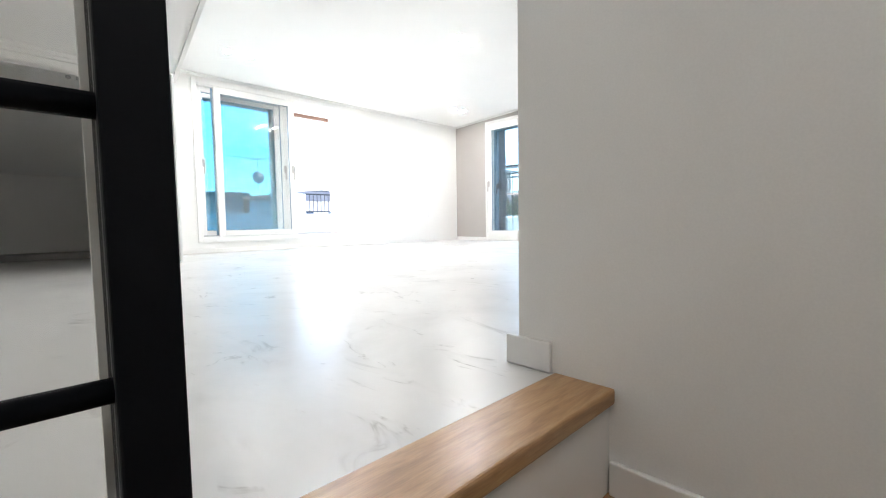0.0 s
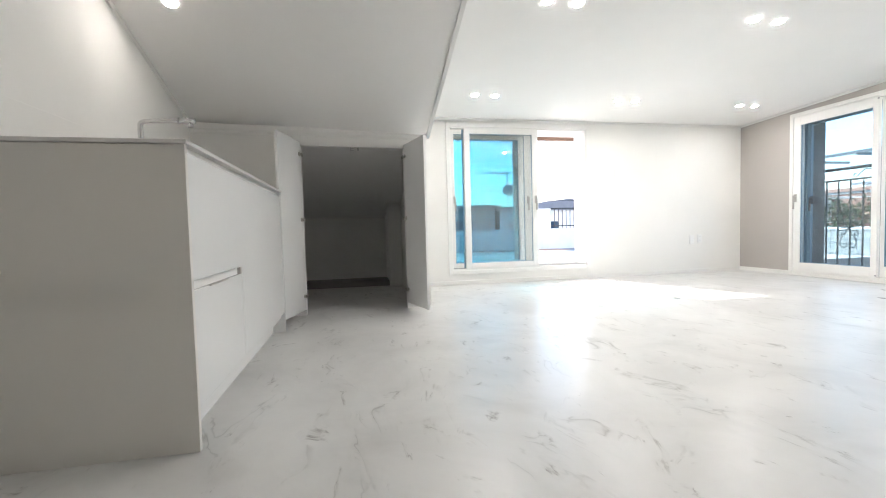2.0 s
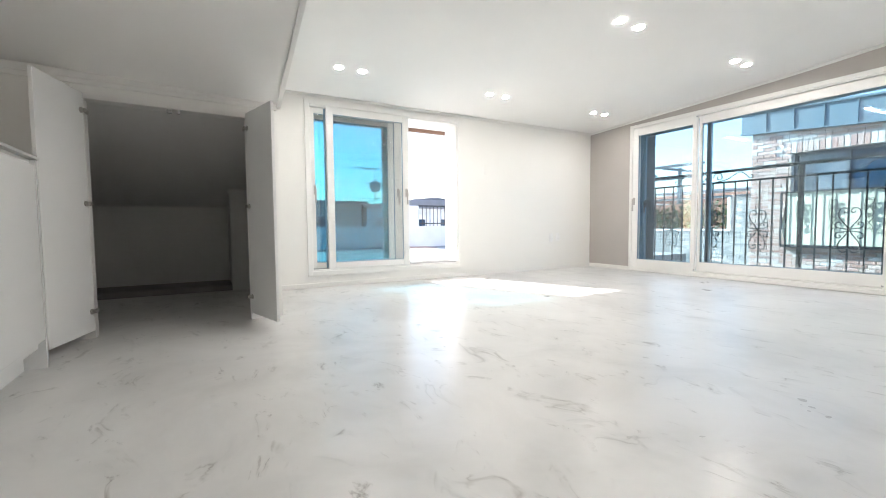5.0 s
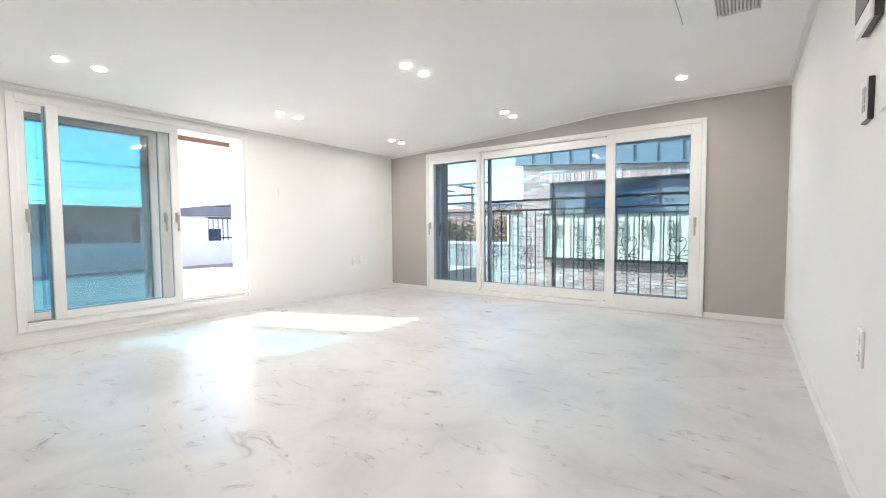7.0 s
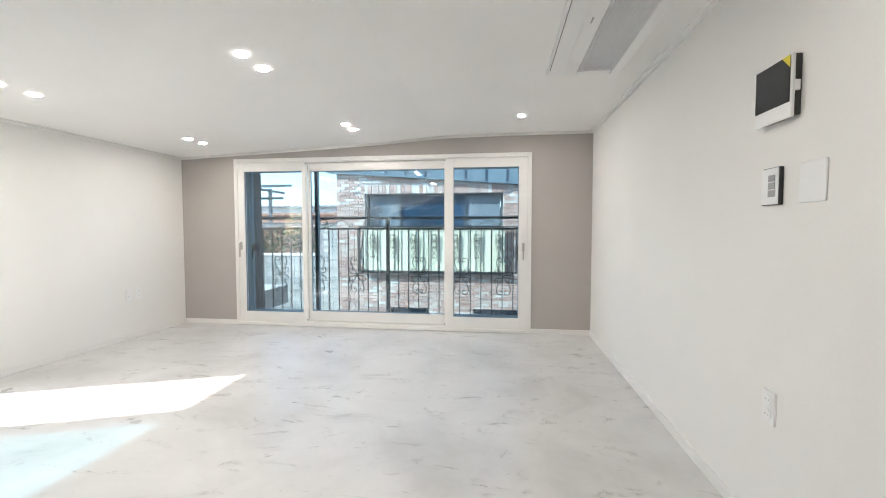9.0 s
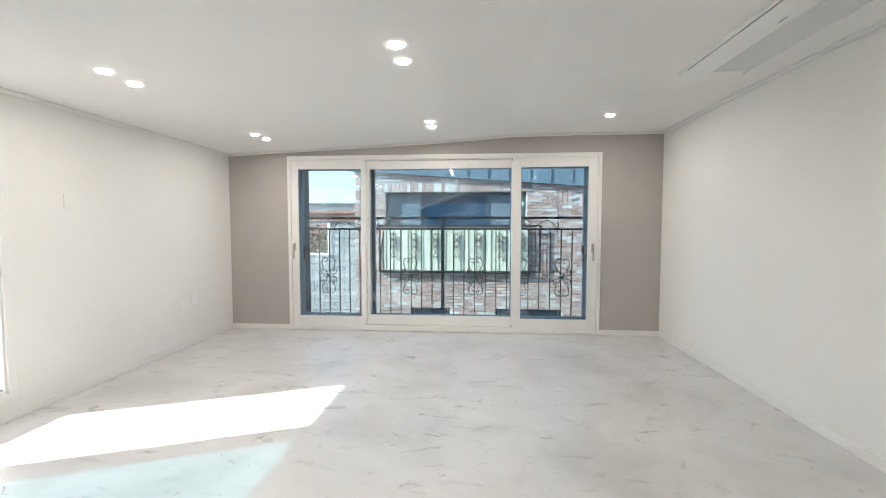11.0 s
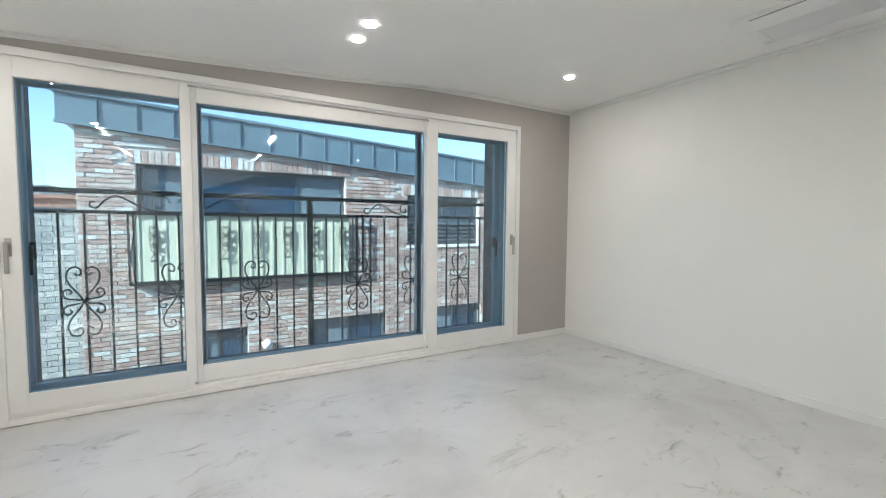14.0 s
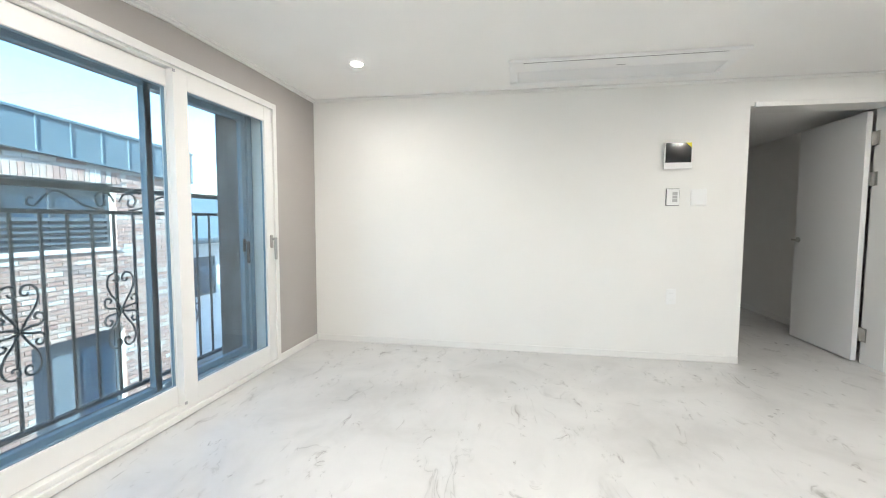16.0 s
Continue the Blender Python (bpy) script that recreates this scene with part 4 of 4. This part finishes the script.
cols = sorted({BL, BR, *[v for w in wins for v in w[:2]]})
rows_ = sorted({-3.2, 1.75, *[v for w in wins for v in w[2:]]})
bm = bmesh.new()
for a, b in zip(cols, cols[1:]):
    for c, d in zip(rows_, rows_[1:]):
        if d <= 2.01 and clear_of(a + 1e-4, b - 1e-4, c + 1e-4, d - 1e-4):
            box(bm, a, b, FY + 0.012, FY + 0.3, c, d)
wall_core = part("wall", joined(bm, prism([(BL, 2.0), (BR, 2.0), (BR, under_roof(BR)), (BL, under_roof(BL))], FY + 0.012, FY + 0.3, "y"), boxes((BL, BL + 0.3, FY + 0.3, 17, -3.2, 2.5), (BL, BR, 16.7, 17, -3.2, 2.0), (BR - 0.3, BR, FY + 0.3, 17, -3.2, 1.8))), MORTAR, house, "pale mortar behind the bricks")
roof = part("roof", prism([(-5.62, 2.55), (3.0, 1.9), (3.0, 2.38), (-5.62, 2.88)], FY + 0.02, 17.2, "y"), FASCIA, house, "grey-blue metal roof")
nseam = 19
for k in range(nseam):
    a, b = -5.62 + 8.62 * k / nseam, -5.62 + 8.62 * (k + 1) / nseam
    top = lambda x: 2.90 - 0.056 * (x + 5.62)
    bot = lambda x: 2.51 - 0.074 * (x + 5.62)
    part("roof_panel", prism([(a, bot(a)), (b - 0.016, bot(b - 0.016)), (b - 0.016, top(b - 0.016)), (a, top(a))], FY - 0.08, FY + 0.02, "y"), FASCIA, roof)
    part("seam", prism([(b - 0.016, bot(b)), (b, bot(b)), (b, top(b)), (b - 0.016, top(b - 0.016))], FY - 0.105, FY + 0.02, "y"), FASCIA, roof)
part("cap", prism([(-5.66, 2.90), (3.02, 2.41), (3.02, 2.45), (-5.66, 2.94)], FY - 0.115, FY + 0.1, "y"), FASCIA, roof)
part("drip_edge", prism([(-5.64, 2.49), (3.02, 1.86), (3.02, 1.895), (-5.64, 2.525)], FY - 0.10, FY + 0.02, "y"), FASCIA, roof)
for k, (a, b, c, d) in enumerate(wins):
    w = part("window", ring_y(a, b, c, d, FY + 0.10, FY + 0.16, 0.05, 0.05, 0.05, 0.05), HOUSEFRAME, house, "dark grey window frame")
    inner = [a + 0.05] + ([-3.96, -2.45] if k == 0 else [(a + b) / 2]) + [b - 0.05]
    for i, (p, q) in enumerate(zip(inner, inner[1:])):
        blind = (k == 0 and i != 1) or (k > 1 and i == 0)
        part("pane", boxes((p + 0.02, q - 0.02, FY + 0.13, FY + 0.14, c + 0.05, d - 0.05)), BLINDGLASS if blind else DARKGLASS, w)
        if i:
            part("mullion", boxes((p - 0.02, p + 0.02, FY + 0.105, FY + 0.15, c + 0.05, d - 0.05)), HOUSEFRAME, w)
    if k == 1:
        for i in range(5):
            z = c + 0.08 + 0.085 * i
            part("louvre", prism([(FY + 0.06, z), (FY + 0.115, z + 0.05), (FY + 0.12, z + 0.045), (FY + 0.065, z - 0.005)], a + 0.06, b - 0.06, "x"), HOUSEFRAME, w)
part("sill", boxes((-0.36, 1.44, FY - 0.04, FY + 0.12, 0.655, 0.705)), STUCCO, house, "pale stone sill")
lampm = bmesh.new()
bmesh.ops.create_uvsphere(lampm, u_segments=14, v_segments=8, radius=0.085)
bmesh.ops.translate(lampm, vec=(-3.0, FY - 0.1, -0.93), verts=lampm.verts[:])
part("vent_cap", joined(lampm, cylinder(bmesh.new(), (-3.0, FY - 0.1, -0.93), (-3.0, FY + 0.02, -0.95), 0.05, 12)), STUCCO, house, "round white vent cap", smooth=True)

# planter balcony below the big window
pb = thing("window_balcony", (-3.15, FY, 0.2), "iron window balcony clad with beige corrugated sheet", "balcony")
part("floor_plate", boxes((-4.86, -1.50, FY - 0.13, FY - 0.001, 0.19, 0.235)), IRON, pb)
rows = [(-4.78, -1.56, FY - 0.09, FY - 0.084, 0.24, 1.245)]
for k in range(19):
    x = -4.76 + 0.1685 * k
    rows.append((x, x + 0.03, FY - 0.1025, FY - 0.0905, 0.243, 1.242))
part("cladding", boxes(*rows), AWNING, pb, "beige corrugated sheet")
part("cladding", soft(prism([(-4.80, 0.24), (-4.76, 1.24), (-4.72, 0.95), (-4.86, 0.62)], FY - 0.1, FY - 0.02, "y"), 0.004), AWNING, pb, "bent beige side sheet")
part("rail", boxes((-4.86, -1.30, FY - 0.135, FY - 0.105, 1.235, 1.265)), IRON, pb)
part("rail", boxes((-4.86, -1.30, FY - 0.135, FY - 0.105, 0.22, 0.25)), IRON, pb)
for x in (-4.86, -1.30):
    part("post", boxes((x - 0.015, x + 0.015, FY - 0.135, FY - 0.001, 0.22, 0.25)), IRON, pb)
    part("post", boxes((x - 0.015, x + 0.015, FY - 0.135, FY - 0.001, 1.235, 1.265)), IRON, pb)
    part("post", boxes((x - 0.015, x + 0.015, FY - 0.135, FY - 0.105, 0.25, 1.235)), IRON, pb)
for k in range(3):
    x = -1.50 + k * 0.09
    part("bar", boxes((x - 0.006, x + 0.006, FY - 0.126, FY - 0.114, 0.25, 1.235)), IRON, pb)
for k in range(7):
    x = -4.55 + k * 0.475
    part("scroll", joined(ornament(bmesh.new(), x, FY - 0.135, 0.93, 0.62, 0.62, 0.007), ornament(bmesh.new(), x, FY - 0.135, 0.66, 0.55, 0.5, 0.007, False)), IRON, pb)

# ---- grey brick neighbour with a roof garden ----
GY = 12.0
nb = thing("grey_brick_house", (-10, GY, -3.2), "low house of pale grey brick with a roof garden", "house")
part("wall", boxes((-17, -5.6, GY + 0.012, 19, -3.2, 0.48), (-6.6, -5.6, GY + 0.012, 19, 0.48, 1.33), (-17, -9.6, GY + 0.012, 19, 0.48, 1.33)), MORTAR, nb)
part("back_wall", boxes((-9.6, -6.6, GY + 1.0, GY + 1.2, 0.48, 1.25)), ROOFRED, nb, "red brick back wall of the planting")
part("coping", boxes((-17, -5.55, GY - 0.05, GY + 0.3, 1.33, 1.37)), HOUSEFRAME, nb, "dark metal coping")
part("trellis_frame", ring_y(-9.6, -6.6, 0.46, 1.36, GY - 0.04, GY + 0.02, 0.06, 0.07, 0.06, 0.04), TRIM, nb, "white frame of the planting")
random.seed(5)
verts, faces = [], []
for k in range(1500):
    c = Vector((random.uniform(-9.5, -6.7), GY + random.uniform(0.15, 0.7), 0.5 + 0.78 * random.random() ** 0.8 * (0.8 + 0.2 * math.sin(k * 1.7))))
    a, b = Vector((random.gauss(0, 1), random.gauss(0, 1), random.gauss(0, 1))).normalized(), Vector((random.gauss(0, 1), random.gauss(0, 1), random.gauss(0, 1)))
    b = (b - a * a.dot(b)).normalized()
    s = random.uniform(0.03, 0.075)
    i = len(verts)
    verts += [c - a * s, c + b * s * 0.5, c + a * s, c - b * s * 0.5]
    faces.append((i, i + 1, i + 2, i + 3))
me = bpy.data.meshes.new("hedge")
me.from_pydata(verts, [], faces)
me.materials.append(LEAVES)
tagged(new("hedge", me), "leafy hedge with some red leaves behind the coping", "hedge", kind="stuff")
perg = thing("pergola", (-11.5, 15.8, 1.33), "dark slatted pergola on the roof garden", "pergola")
for x in (-13.4, -10.2):
    part("post", boxes((x - 0.05, x + 0.05, 15.7, 15.8, 0.48, 2.7)), HOUSEFRAME, perg)
for k in range(4):
    part("beam", boxes((-14.2, -9.7, 14.9 + 0.5 * k, 14.96 + 0.5 * k, 2.66 + 0.06 * k, 2.74 + 0.06 * k)), HOUSEFRAME, perg)
part("beam", boxes((-14.2, -9.7, 15.7, 15.8, 2.30, 2.38)), HOUSEFRAME, perg)
for x in (-13.4, -11.8, -10.2):
    part("rafter", boxes((x - 0.03, x + 0.03, 14.7, 16.8, 2.58, 2.66)), HOUSEFRAME, perg)


# ---- bricks ----
def brick_mesh(name, w, d, h, material):
    bm = bmesh.new()
    box(bm, -w / 2, w / 2, -d / 2, d / 2, -h / 2, h / 2)
    bmesh.ops.bevel(bm, geom=[e for e in bm.edges if all(v.co.y < 0 for v in e.verts)], offset=0.006, segments=1, affect="EDGES")
    me = bpy.data.meshes.new(name)
    bm.to_mesh(me)
    bm.free()
    me.materials.append(material)
    return me


def courses(x0, x1, z0, z1, pw, ph):
    n = 0
    z = z0
    while z < z1 - 1e-6:
        x = x0 - (pw / 2 if n % 2 else 0.0)
        while x < x1:
            a, b = max(x, x0), min(x + pw, x1)
            if b - a > 0.05:
                yield a, b, z, min(z + ph, z1)
            x += pw
        z += ph
        n += 1


random.seed(11)
PW, PH = 0.215, 0.068
shared = brick_mesh("brick", PW - 0.014, 0.05, PH - 0.014, BRICK_PART)
near = 0
verts, faces = [], []


def add_box(a, b, y0, y1, c, d):
    i = len(verts)
    verts.extend([(a, y0, c), (b, y0, c), (b, y0, d), (a, y0, d), (a, y1, c), (b, y1, c), (b, y1, d), (a, y1, d)])
    faces.extend([(i, i + 1, i + 2, i + 3), (i, i + 4, i + 5, i + 1), (i + 3, i + 2, i + 6, i + 7), (i, i + 3, i + 7, i + 4), (i + 1, i + 5, i + 6, i + 2)])


soldier = []
for a, b, c, d in wins[:2]:
    z = d
    x = a - 0.1
    while x < b + 0.1:
        soldier.append((x, min(x + 0.086, b + 0.12), z, z + 0.2))
        x += 0.086
tops = [(a - 0.1, b + 0.12, d, d + 0.2) for a, b, c, d in wins[:2]]
for a, b, c, d in courses(BL, BR, -3.2, 2.55, PW, PH):
    mid = (a + b) / 2
    if d > min(under_roof(a), under_roof(b)) + 0.06 or any(a < q and b > p and c < s and d > r for p, q, r, s in tops):
        continue
    hit_ = [w for w in wins if a < w[1] and b > w[0] and c < w[3] - 0.02 and d > w[2] + 0.02]
    for w in hit_:
        if a < w[0] < b:
            b = w[0]
        elif a < w[1] < b:
            a = w[1]
        else:
            a = b
    if b - a < 0.04:
        continue
    out = random.uniform(-0.006, 0.006)
    if b - a > PW - 0.001 and -4.4 < mid < 0.2 and -0.35 < c < 0.2 and near < 300:
        ob = new("brick", shared)
        ob.parent = wall_core
        ob.location = Vector((mid, FY + 0.013 + out, (c + d) / 2)) - place_of(wall_core)
        near += 1
    else:
        add_box(a + 0.007, b - 0.007, FY - 0.012 + out, FY + 0.03, c + 0.007, d - 0.007)
for a, b, c, d in soldier:
    if d < under_roof(a):
        add_box(a + 0.006, b - 0.006, FY - 0.014 + random.uniform(-0.004, 0.004), FY + 0.03, c + 0.006, d - 0.006)
me = bpy.data.meshes.new("bricks")
me.from_pydata([Vector(v) - place_of(wall_core) for v in verts], [], faces)
me.materials.append(BRICK_REST)
rest = tagged(new("bricks", me), kind="stuff")
rest.parent = wall_core
verts, faces = [], []
for a, b, c, d in courses(-17, -5.6, -1.6, 1.32, 0.28, 0.0985):
    if c < 0.40 or a >= -6.61 or b <= -9.59:
        add_box(a + 0.007, b - 0.007, GY - 0.012 + random.uniform(-0.005, 0.005), GY + 0.03, c + 0.007, d - 0.007)
me = bpy.data.meshes.new("bricks")
me.from_pydata([Vector(v) - place_of(nb) for v in verts], [], faces)
me.materials.append(BRICK_GREY)
rest = tagged(new("bricks", me), kind="stuff")
rest.parent = nb
